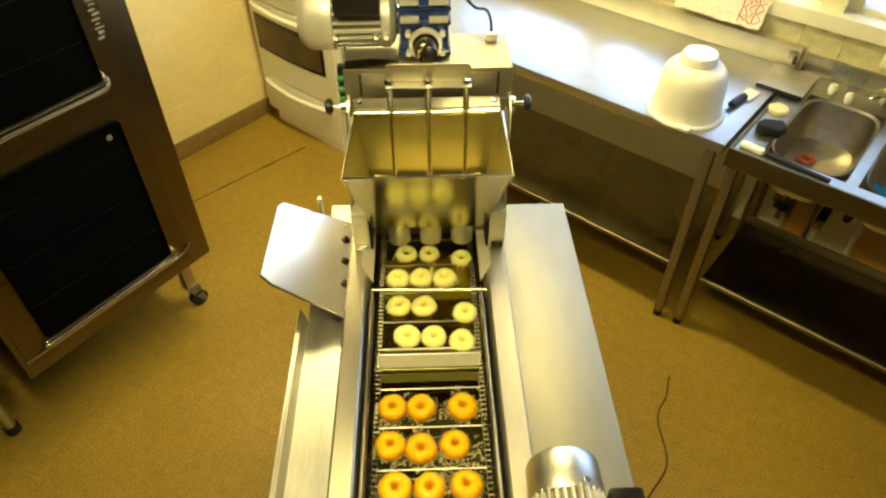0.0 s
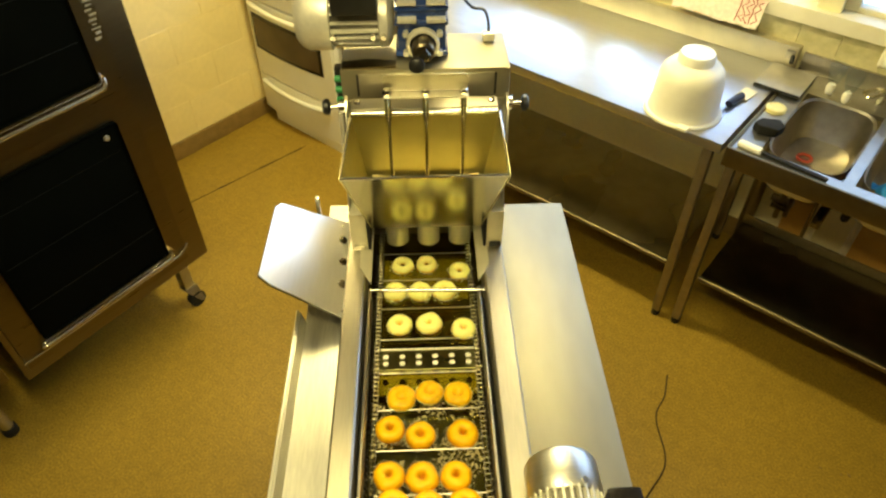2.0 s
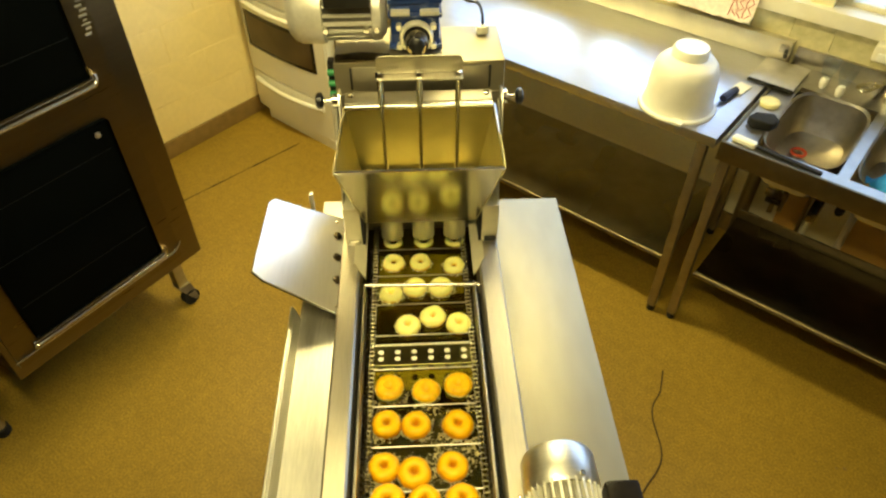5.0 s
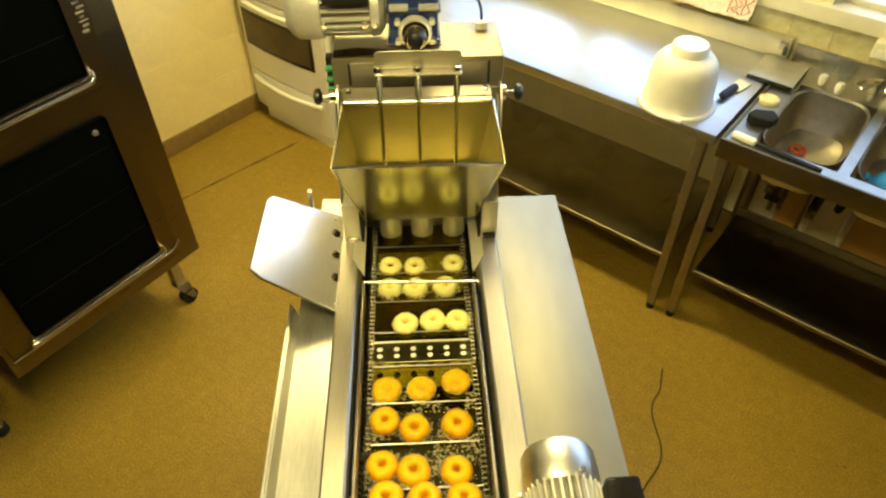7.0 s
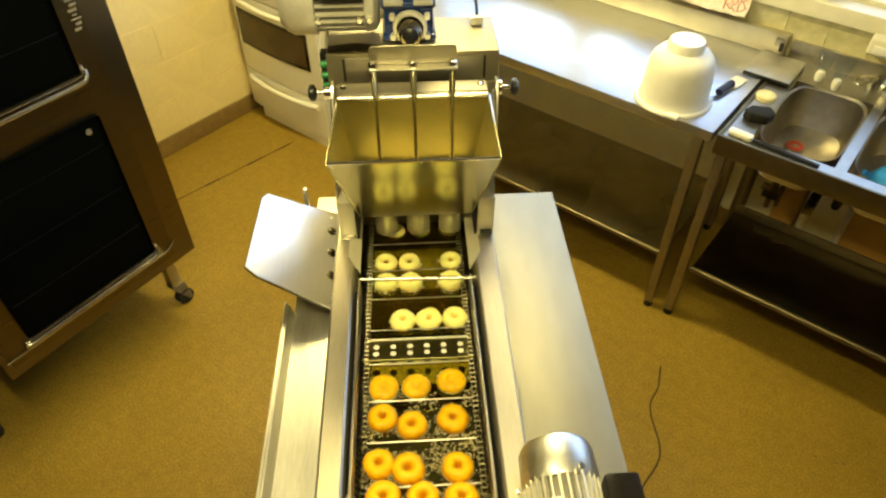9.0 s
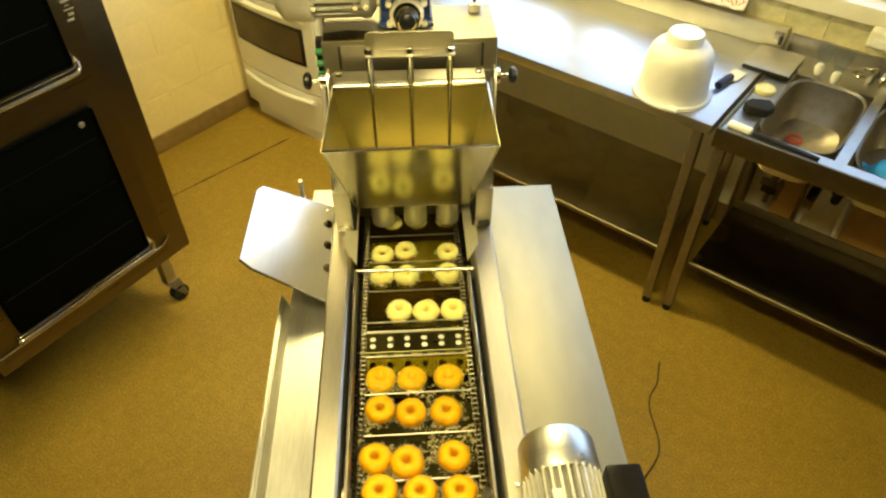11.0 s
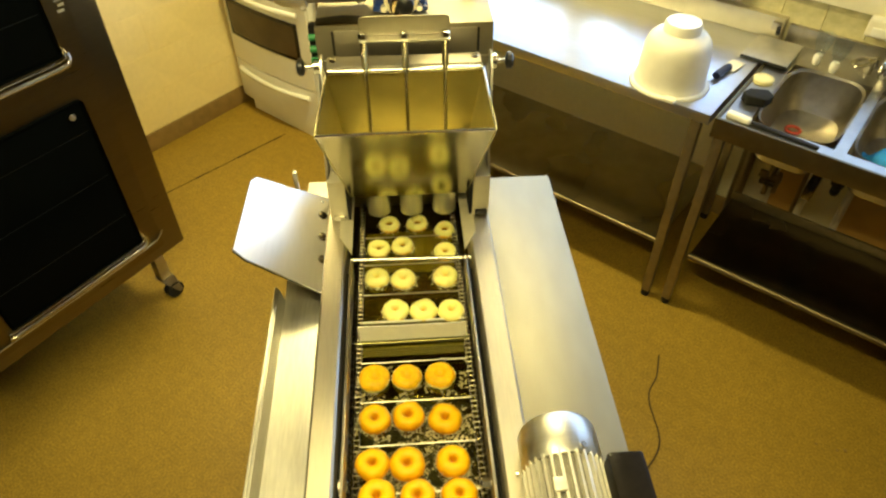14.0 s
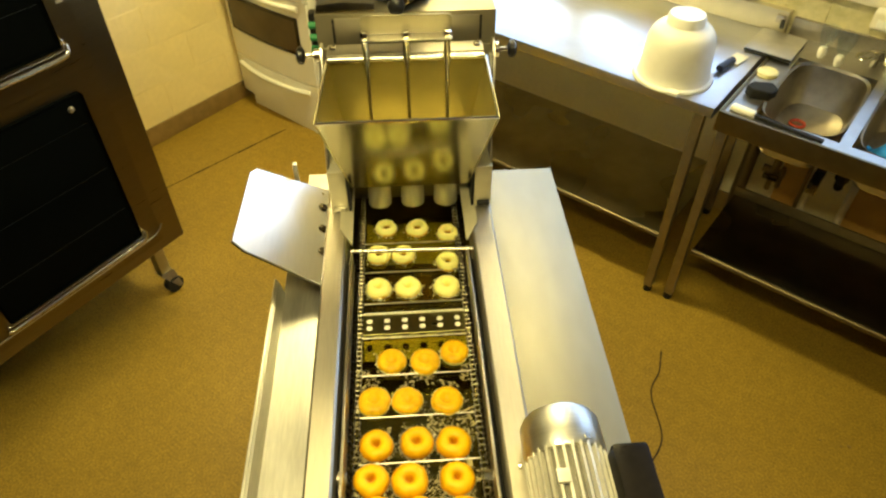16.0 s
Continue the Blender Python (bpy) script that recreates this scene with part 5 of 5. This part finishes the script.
def motions():
    # the chain steps one pitch in each cycle of fourteen seconds
    walk(conveyor, [(t, pose(0, -s, 0)) for t, s in ((0, 0.038), (0.5, 0.053), (1, 0.0665), (1.5, 0.078), (2, 0.0850), (2.4, 0.0865), (3, 0.0865),
                    (7, 0.0865), (12.2, 0.0865), (12.6, 0.0865), (13.1, 0.0945), (13.5, 0.107), (14, 0.1245), (14.5, 0.1395), (15, 0.153), (15.5, 0.1645), (16, 0.1715))])
    walk(lifter, [(t, pose(0.027, 1.031, OIL_Z + 0.004, a)) for t, a in ((0, 0), (1.05, 0), (1.25, 8), (1.4, 22), (1.5, 36), (1.57, 72), (1.63, 50), (1.7, 8), (1.8, 0), (5, 0), (10, 0), (15.05, 0), (15.25, 8), (15.4, 22), (15.5, 36), (15.57, 72), (15.63, 50), (15.7, 8), (15.8, 0), (16, 0))])
    walk(turner, [(t, pose(0.027, y, OIL_Z + z, a)) for t, y, z, a in ((0, 1.033, 0.006, 88), (0.65, 1.033, 0.006, 88), (0.8, 1.028, 0.007, 87), (0.9, 1.012, 0.024, 80), (1, 0.99, 0.042, 64), (1.1, 0.984, 0.045, 50), (1.2, 0.996, 0.036, 25), (1.3, 1.014, 0.012, -5), (1.4, 1.026, -0.004, -14), (1.5, 1.028, -0.014, -10), (1.6, 1.036, 0.002, 0), (5, 1.036, 0.002, 0), (12.4, 1.036, 0.002, 0), (12.52, 1.036, 0.002, 1), (12.66, 1.034, 0.002, 24), (12.82, 1.034, 0.004, 62), (13, 1.034, 0.006, 88), (14.65, 1.033, 0.006, 88), (14.8, 1.028, 0.007, 87), (14.9, 1.012, 0.024, 80), (15, 0.99, 0.042, 64), (15.1, 0.984, 0.045, 50), (15.2, 0.996, 0.036, 25), (15.3, 1.014, 0.012, -5), (15.4, 1.026, -0.004, -14), (15.5, 1.028, -0.014, -10), (15.6, 1.036, 0.002, 0), (16, 1.036, 0.002, 0))])
    # crank and plungers make one stroke a cycle
    walk(crank, [(t, pose(0.036, 1.482, 1.560, 0, a, 0)) for t, a in ((0, 25), (0.4, 62), (0.8, 108), (1.2, 152), (1.6, 190), (2.0, 232), (2.4, 290), (2.8, 340), (3.1, 358), (3.4, 360),
                 (8, 360), (13.2, 362), (14, 385), (14.4, 422), (14.8, 468), (15.2, 512), (15.6, 550), (16, 592))])
    walk(plungers, [(t, pose(0.039, 1.360, 1.545 - d)) for t, d in ((0, 0.002), (0.4, 0.006), (0.8, 0.015), (1.2, 0.027), (1.5, 0.031), (1.8, 0.028), (2.2, 0.016), (2.6, 0.005), (3.0, 0), (3.4, 0),
                    (8, 0), (13.4, 0), (14, 0.002), (14.4, 0.006), (14.8, 0.015), (15.2, 0.027), (15.5, 0.031), (15.8, 0.028))])
    # new rings form at the nozzles and drop at thirteen seconds
    drift(ROWS[0, 0], [(0, -0.036, 1.392, 0.105, 0, 0), (4.3, -0.036, 1.392, 0.105, 0, 0), (4.8, -0.036, 1.394, 0.02, 0, 0), (5.2, -0.036, 1.402, -0.012, 0, 0), (6.5, -0.036, 1.416, -0.014, 0, 1), (9, -0.018, 1.417, -0.003, 0, 2), (12, -0.018, 1.418, 0.002, 0, 2), (12.6, -0.018, 1.412, 0.004, 0, 2), (13, -0.018, 1.396, 0.003, 0, 3), (13.4, -0.016, 1.384, 0.005, 0, 4), (14.5, -0.016, 1.36, 0.005, 0, 8), (16, -0.025, 1.33, 0.005, 0, 12)])
    drift(ROWS[0, 1], [(0, 0.038, 1.392, 0.105, 0, 0), (4.3, 0.038, 1.392, 0.105, 0, 0), (4.8, 0.038, 1.394, 0.02, 0, 0), (5.2, 0.038, 1.402, -0.012, 0, 0), (6.5, 0.038, 1.416, -0.014, 0, 1), (9, 0.041, 1.417, -0.003, 0, 2), (12, 0.041, 1.418, 0.002, 0, 2), (12.6, 0.041, 1.412, 0.004, 0, 2), (13, 0.041, 1.396, 0.003, 0, 3), (13.4, 0.048, 1.385, 0.005, 0, 4), (14.5, 0.048, 1.357, 0.005, 0, 8), (16, 0.044, 1.325, 0.005, 0, 12)])
    drift(ROWS[0, 2], [(0, 0.112, 1.392, 0.105, 0, 0), (4.3, 0.112, 1.392, 0.105, 0, 0), (4.8, 0.112, 1.394, 0.02, 0, 0), (5.2, 0.112, 1.402, -0.012, 0, 0), (6.5, 0.112, 1.416, -0.014, 0, 1), (9, 0.109, 1.417, -0.003, 0, 2), (12, 0.109, 1.418, 0.002, 0, 2), (12.6, 0.109, 1.412, 0.004, 0, 2), (13, 0.109, 1.396, 0.003, 0, 3), (13.4, 0.11, 1.367, 0.005, 0, 4), (14.5, 0.11, 1.337, 0.005, 0, 8), (16, 0.111, 1.305, 0.005, 0, 12)])
    drift(ROWS[1, 0], [(0, -0.022, 1.365, 0.007, 0, 5), (1.5, -0.024, 1.326, 0.007, 0, 7), (2, -0.025, 1.327, 0.007, 0, 7.6), (2.5, -0.027, 1.304, 0.007, 0, 8.3), (3, -0.027, 1.308, 0.007, 0, 9.2), (4, -0.03, 1.326, 0.007, 0, 10.9), (7, -0.039, 1.301, 0.007, 0, 16), (9, -0.04, 1.303, 0.007, 0, 18), (12.6, -0.041, 1.304, 0.007, 0, 24), (13.5, -0.041, 1.295, 0.007, 0, 25), (14.5, -0.039, 1.281, 0.007, 0, 27), (15.3, -0.04, 1.257, 0.007, 0, 28), (16, -0.041, 1.244, 0.007, 0, 29)])
    drift(ROWS[1, 1], [(0, 0.033, 1.363, 0.007, 0, 60), (1.5, 0.031, 1.329, 0.007, 0, 58), (2, 0.031, 1.328, 0.007, 0, 57.4), (2.5, 0.03, 1.299, 0.007, 0, 56.8), (3, 0.029, 1.304, 0.007, 0, 56.4), (4, 0.031, 1.326, 0.007, 0, 55.4), (7, 0.017, 1.297, 0.007, 0, 52), (9, 0.013, 1.301, 0.007, 0, 49), (12.6, 0.011, 1.319, 0.007, 0, 45), (13.5, 0.011, 1.305, 0.007, 0, 44), (14.5, 0.015, 1.283, 0.007, 0, 43), (15.3, 0.013, 1.256, 0.007, 0, 42), (16, 0.012, 1.241, 0.007, 0, 41)])
    drift(ROWS[1, 2], [(0, 0.109, 1.345, 0.007, 0, -20), (1.5, 0.107, 1.304, 0.007, 0, -18), (2, 0.107, 1.303, 0.007, 0, -17.4), (2.5, 0.106, 1.303, 0.007, 0, -16.7), (3, 0.106, 1.304, 0.007, 0, -15.8), (4, 0.106, 1.304, 0.007, 0, -14.3), (7, 0.106, 1.302, 0.007, 0, -10), (9, 0.108, 1.301, 0.007, 0, -6), (12.6, 0.106, 1.304, 0.007, 0, -1), (13.5, 0.106, 1.285, 0.007, 0, 0), (14.5, 0.106, 1.255, 0.007, 0, 2), (15.3, 0.105, 1.229, 0.007, 0, 3), (16, 0.105, 1.214, 0.007, 0, 4)])
    drift(ROWS[2, 0], [(0, -0.04, 1.285, 0.007, 0, 12), (1.5, -0.04, 1.247, 0.007, 0, 14), (2, -0.041, 1.244, 0.007, 0, 14.6), (2.5, -0.039, 1.226, 0.007, 0, 15.3), (3, -0.041, 1.221, 0.007, 0, 16.2), (4, -0.039, 1.221, 0.007, 0, 17.7), (7, -0.039, 1.232, 0.007, 0, 22), (9, -0.039, 1.24, 0.007, 0, 26), (12.6, -0.044, 1.235, 0.007, 0, 31), (13.5, -0.044, 1.216, 0.007, 0, 32), (14.5, -0.042, 1.186, 0.007, 0, 34), (15.3, -0.042, 1.161, 0.007, 0, 35), (16, -0.041, 1.147, 0.007, 0, 36)])
    drift(ROWS[2, 1], [(0, 0.012, 1.285, 0.007, 0, 35), (1.5, 0.013, 1.245, 0.007, 0, 33), (2, 0.014, 1.242, 0.007, 0, 32.4), (2.5, 0.013, 1.217, 0.007, 0, 31.8), (3, 0.014, 1.218, 0.007, 0, 31.4), (4, 0.014, 1.243, 0.007, 0, 30.4), (7, 0.017, 1.229, 0.007, 0, 27), (9, 0.014, 1.239, 0.007, 0, 24), (12.6, 0.012, 1.223, 0.007, 0, 20), (13.5, 0.012, 1.206, 0.007, 0, 19), (14.5, 0.013, 1.18, 0.007, 0, 18), (15.3, 0.016, 1.158, 0.007, 0, 17), (16, 0.019, 1.146, 0.007, 0, 16)])
    drift(ROWS[2, 2], [(0, 0.067, 1.283, 0.007, 0, -40), (1.5, 0.069, 1.243, 0.007, 0, -38), (2, 0.07, 1.244, 0.007, 0, -37.4), (2.5, 0.07, 1.218, 0.007, 0, -36.7), (3, 0.072, 1.218, 0.007, 0, -35.8), (4, 0.072, 1.241, 0.007, 0, -34.3), (7, 0.084, 1.231, 0.007, 0, -30), (9, 0.104, 1.239, 0.007, 0, -26), (12.6, 0.102, 1.228, 0.007, 0, -21), (13.5, 0.102, 1.21, 0.007, 0, -20), (14.5, 0.101, 1.181, 0.007, 0, -18), (15.3, 0.1, 1.157, 0.007, 0, -17), (16, 0.098, 1.144, 0.007, 0, -16)])
    drift(ROWS[3, 0], [(0, -0.038, 1.199, 0.007, 0, 5), (1.5, -0.027, 1.158, 0.007, 0, 5), (2, -0.031, 1.146, 0.007, 0, 5), (2.5, -0.028, 1.133, 0.007, 0, 5), (3, -0.018, 1.133, 0.007, 0, 5), (4, -0.002, 1.132, 0.007, 0, 5), (7, -0.006, 1.128, 0.007, 0, 5), (9, -0.004, 1.129, 0.007, 0, 5), (12.6, -0.006, 1.138, 0.007, 0, 5), (13.5, -0.006, 1.12, 0.007, 0, 5), (14.5, -0.006, 1.097, 0.007, 0, 5), (14.9, -0.006, 1.089, 0.007, 0, 5), (15.15, -0.006, 1.083, 0.015, 4, 5), (15.35, -0.006, 1.075, 0.025, 14, 5), (15.5, -0.006, 1.062, 0.033, 34, 5), (15.58, -0.011, 1.042, 0.043, 95, 5), (15.66, -0.011, 1.002, 0.029, 155, 5), (15.73, -0.017, 0.976, 0.011, 176, 5), (16, -0.017, 0.961, 0.007, 180, 5)])
    drift(ROWS[3, 1], [(0, 0.018, 1.197, 0.007, 0, 60), (1.5, 0.029, 1.164, 0.007, 0, 60), (2, 0.033, 1.148, 0.007, 0, 60), (2.5, 0.036, 1.13, 0.007, 0, 60), (3, 0.04, 1.14, 0.007, 0, 60), (4, 0.049, 1.157, 0.007, 0, 60), (7, 0.053, 1.134, 0.007, 0, 60), (9, 0.051, 1.13, 0.007, 0, 60), (12.6, 0.051, 1.131, 0.007, 0, 60), (13.5, 0.051, 1.113, 0.007, 0, 60), (14.5, 0.051, 1.096, 0.007, 0, 60), (14.9, 0.051, 1.088, 0.007, 0, 60), (15.15, 0.051, 1.082, 0.015, 4, 60), (15.35, 0.051, 1.074, 0.025, 14, 60), (15.5, 0.051, 1.062, 0.033, 34, 60), (15.58, 0.048, 1.042, 0.043, 95, 60), (15.66, 0.048, 1.002, 0.029, 155, 60), (15.73, 0.045, 0.976, 0.011, 176, 60), (16, 0.045, 0.957, 0.007, 180, 60)])
    drift(ROWS[3, 2], [(0, 0.108, 1.175, 0.007, 0, -20), (1.5, 0.108, 1.137, 0.007, 0, -20), (2, 0.107, 1.13, 0.007, 0, -20), (2.5, 0.107, 1.133, 0.007, 0, -20), (3, 0.106, 1.13, 0.007, 0, -20), (4, 0.106, 1.13, 0.007, 0, -20), (7, 0.106, 1.13, 0.007, 0, -20), (9, 0.106, 1.13, 0.007, 0, -20), (12.6, 0.108, 1.13, 0.007, 0, -20), (13.5, 0.108, 1.112, 0.007, 0, -20), (14.5, 0.105, 1.088, 0.007, 0, -20), (14.9, 0.105, 1.08, 0.007, 0, -20), (15.15, 0.105, 1.074, 0.015, 4, -20), (15.35, 0.105, 1.066, 0.025, 14, -20), (15.5, 0.105, 1.062, 0.033, 34, -20), (15.58, 0.103, 1.042, 0.043, 95, -20), (15.66, 0.103, 1.002, 0.029, 155, -20), (15.73, 0.1, 0.976, 0.011, 176, -20), (16, 0.1, 0.975, 0.007, 180, -20)])
    drift(ROWS[4, 0], [(0, -0.018, 1.113, 0.007, 0, 12), (0.5, -0.018, 1.101, 0.007, 0, 12), (0.9, -0.018, 1.093, 0.007, 0, 12), (1.15, -0.026, 1.082, 0.015, 4, 12), (1.35, -0.026, 1.07, 0.025, 14, 12), (1.5, -0.026, 1.058, 0.033, 34, 12), (1.58, -0.032, 1.042, 0.043, 95, 12), (1.8, -0.025, 0.963, 0.007, 180, 12), (2, -0.025, 0.959, 0.007, 180, 12), (2.5, -0.04, 0.967, 0.007, 180, 12), (3, -0.044, 0.979, 0.007, 180, 12), (3.5, -0.038, 0.982, 0.007, 180, 12), (7, -0.043, 0.961, 0.007, 180, 12), (9, -0.042, 0.961, 0.007, 180, 12), (12.6, -0.042, 0.966, 0.007, 180, 12), (13.5, -0.046, 0.958, 0.007, 180, 12), (14, -0.047, 0.945, 0.007, 180, 12), (14.5, -0.047, 0.926, 0.007, 180, 12), (15.3, -0.047, 0.895, 0.007, 180, 12), (15.5, -0.047, 0.894, 0.007, 180, 12), (16, -0.047, 0.877, 0.007, 180, 12)])
    drift(ROWS[4, 1], [(0, 0.038, 1.11, 0.007, 0, 35), (0.5, 0.038, 1.098, 0.007, 0, 35), (0.9, 0.038, 1.09, 0.007, 0, 35), (1.15, 0.039, 1.082, 0.015, 4, 35), (1.35, 0.039, 1.07, 0.025, 14, 35), (1.5, 0.039, 1.058, 0.033, 34, 35), (1.58, 0.037, 1.042, 0.043, 95, 35), (1.8, 0.032, 0.966, 0.007, 180, 35), (2, 0.03, 0.969, 0.007, 180, 35), (2.5, 0.031, 0.965, 0.007, 180, 35), (3, 0.032, 0.978, 0.007, 180, 35), (3.5, 0.035, 0.972, 0.007, 180, 35), (7, 0.024, 0.96, 0.007, 180, 35), (9, 0.02, 0.96, 0.007, 180, 35), (12.6, 0.015, 0.962, 0.007, 180, 35), (13.5, 0.014, 0.958, 0.007, 180, 35), (14, 0.013, 0.943, 0.007, 180, 35), (14.5, 0.012, 0.923, 0.007, 180, 35), (15.3, 0.011, 0.892, 0.007, 180, 35), (15.5, 0.012, 0.899, 0.007, 180, 35), (16, 0.01, 0.875, 0.007, 180, 35)])
    drift(ROWS[4, 2], [(0, 0.098, 1.098, 0.007, 0, -40), (0.5, 0.098, 1.086, 0.007, 0, -40), (0.9, 0.098, 1.078, 0.007, 0, -40), (1.15, 0.095, 1.082, 0.015, 4, -40), (1.35, 0.095, 1.07, 0.025, 14, -40), (1.5, 0.095, 1.058, 0.033, 34, -40), (1.58, 0.096, 1.042, 0.043, 95, -40), (1.8, 0.08, 0.965, 0.007, 180, -40), (2, 0.086, 0.964, 0.007, 180, -40), (2.5, 0.095, 0.965, 0.007, 180, -40), (3, 0.093, 0.968, 0.007, 180, -40), (3.5, 0.096, 0.974, 0.007, 180, -40), (7, 0.092, 0.974, 0.007, 180, -40), (9, 0.088, 0.969, 0.007, 180, -40), (12.6, 0.082, 0.958, 0.007, 180, -40), (13.5, 0.076, 0.957, 0.007, 180, -40), (14, 0.074, 0.943, 0.007, 180, -40), (14.5, 0.073, 0.919, 0.007, 180, -40), (15.3, 0.076, 0.888, 0.007, 180, -40), (15.5, 0.076, 0.892, 0.007, 180, -40), (16, 0.079, 0.871, 0.007, 180, -40)])
    drift(ROWS[5, 0], [(0, -0.046, 0.937, 0.007, 0, 5), (1.5, -0.044, 0.901, 0.007, 0, 7), (2, -0.046, 0.89, 0.007, 0, 7.6), (2.5, -0.046, 0.878, 0.007, 0, 8.3), (3, -0.047, 0.878, 0.007, 0, 9.2), (3.5, -0.043, 0.886, 0.007, 0, 10), (7, -0.046, 0.893, 0.007, 0, 16), (9, -0.044, 0.895, 0.007, 0, 18), (12.6, -0.042, 0.899, 0.007, 0, 24), (13.5, -0.042, 0.876, 0.007, 0, 25), (14.5, -0.049, 0.84, 0.007, 0, 27), (15.3, -0.046, 0.809, 0.007, 0, 28), (16, -0.043, 0.792, 0.007, 0, 29)])
    drift(ROWS[5, 1], [(0, 0.009, 0.936, 0.007, 0, 60), (1.5, 0.013, 0.902, 0.007, 0, 58), (2, 0.011, 0.876, 0.007, 0, 57.4), (2.5, 0.012, 0.881, 0.007, 0, 56.8), (3, 0.015, 0.885, 0.007, 0, 56.4), (3.5, 0.014, 0.896, 0.007, 0, 56), (7, 0.009, 0.876, 0.007, 0, 52), (9, 0.01, 0.877, 0.007, 0, 49), (12.6, 0.015, 0.896, 0.007, 0, 45), (13.5, 0.015, 0.876, 0.007, 0, 44), (14.5, 0.011, 0.845, 0.007, 0, 43), (15.3, 0.018, 0.812, 0.007, 0, 42), (16, 0.024, 0.794, 0.007, 0, 41)])
    drift(ROWS[5, 2], [(0, 0.09, 0.935, 0.007, 0, -20), (1.5, 0.088, 0.887, 0.007, 0, -18), (2, 0.091, 0.876, 0.007, 0, -17.4), (2.5, 0.089, 0.881, 0.007, 0, -16.7), (3, 0.087, 0.895, 0.007, 0, -15.8), (3.5, 0.09, 0.893, 0.007, 0, -15), (7, 0.089, 0.881, 0.007, 0, -10), (9, 0.086, 0.886, 0.007, 0, -6), (12.6, 0.074, 0.887, 0.007, 0, -1), (13.5, 0.074, 0.867, 0.007, 0, 0), (14.5, 0.082, 0.834, 0.007, 0, 2), (15.3, 0.084, 0.805, 0.007, 0, 3), (16, 0.085, 0.789, 0.007, 0, 4)])
    drift(ROWS[6, 0], [(0, -0.048, 0.856, 0.007, 0, 12), (1.5, -0.045, 0.81, 0.007, 0, 14), (2, -0.046, 0.796, 0.007, 0, 14.6), (2.5, -0.047, 0.788, 0.007, 0, 15.3), (3, -0.047, 0.801, 0.007, 0, 16.2), (3.5, -0.047, 0.806, 0.007, 0, 17), (7, -0.049, 0.803, 0.007, 0, 22), (9, -0.05, 0.803, 0.007, 0, 26), (12.6, -0.05, 0.792, 0.007, 0, 31), (13.5, -0.05, 0.781, 0.007, 0, 32), (14.5, -0.048, 0.763, 0.007, 0, 34), (15.3, -0.05, 0.743, 0.007, 0, 35), (16, -0.051, 0.731, 0.007, 0, 36)])
    drift(ROWS[6, 1], [(0, 0.009, 0.848, 0.007, 0, 35), (1.5, 0.012, 0.8, 0.007, 0, 33), (2, 0.013, 0.791, 0.007, 0, 32.4), (2.5, 0.012, 0.795, 0.007, 0, 31.8), (3, 0.007, 0.791, 0.007, 0, 31.4), (3.5, 0.006, 0.792, 0.007, 0, 31), (7, 0.006, 0.791, 0.007, 0, 27), (9, 0.001, 0.791, 0.007, 0, 24), (12.6, 0.007, 0.79, 0.007, 0, 20), (13.5, 0.007, 0.778, 0.007, 0, 19), (14.5, 0.01, 0.76, 0.007, 0, 18), (15.3, 0.01, 0.739, 0.007, 0, 17), (16, 0.01, 0.727, 0.007, 0, 16)])
    drift(ROWS[6, 2], [(0, 0.072, 0.854, 0.007, 0, -40), (1.5, 0.073, 0.804, 0.007, 0, -38), (2, 0.074, 0.792, 0.007, 0, -37.4), (2.5, 0.072, 0.792, 0.007, 0, -36.7), (3, 0.066, 0.805, 0.007, 0, -35.8), (3.5, 0.068, 0.81, 0.007, 0, -35), (7, 0.082, 0.787, 0.007, 0, -30), (9, 0.088, 0.789, 0.007, 0, -26), (12.6, 0.084, 0.802, 0.007, 0, -21), (13.5, 0.084, 0.784, 0.007, 0, -20), (14.5, 0.086, 0.756, 0.007, 0, -18), (15.3, 0.086, 0.737, 0.007, 0, -17), (16, 0.086, 0.726, 0.007, 0, -16)])
    drift(ROWS[7, 0], [(0, -0.038, 0.772, 0.007, 0, 5), (1.5, -0.038, 0.736, 0.007, 0, 7), (2.3, -0.040, 0.743, 0.007, 0, 8), (3.5, -0.041, 0.743, 0.007, 0, 10), (7, -0.042, 0.743, 0.007, 0, 16), (9, -0.042, 0.741, 0.007, 0, 18), (12.6, -0.043, 0.737, 0.007, 0, 24), (13.5, -0.043, 0.725, 0.007, 0, 25), (14.5, -0.041, 0.706, 0.007, 0, 27), (16, -0.041, 0.673, 0.007, 0, 29)])
    drift(ROWS[7, 1], [(0, 0.023, 0.771, 0.007, 0, 60), (1.5, 0.023, 0.735, 0.007, 0, 58), (2.3, 0.023, 0.739, 0.007, 0, 57), (3.5, 0.023, 0.739, 0.007, 0, 56), (7, 0.024, 0.740, 0.007, 0, 52), (9, 0.025, 0.737, 0.007, 0, 49), (12.6, 0.025, 0.732, 0.007, 0, 45), (13.5, 0.025, 0.721, 0.007, 0, 44), (14.5, 0.022, 0.704, 0.007, 0, 43), (16, 0.022, 0.671, 0.007, 0, 41)])
    drift(ROWS[7, 2], [(0, 0.089, 0.774, 0.007, 0, -20), (1.5, 0.089, 0.738, 0.007, 0, -18), (2.3, 0.087, 0.740, 0.007, 0, -17), (3.5, 0.086, 0.740, 0.007, 0, -15), (7, 0.092, 0.737, 0.007, 0, -10), (9, 0.091, 0.733, 0.007, 0, -6), (12.6, 0.091, 0.733, 0.007, 0, -1), (13.5, 0.091, 0.721, 0.007, 0, 0), (14.5, 0.091, 0.701, 0.007, 0, 2), (16, 0.091, 0.668, 0.007, 0, 4)])


motions()
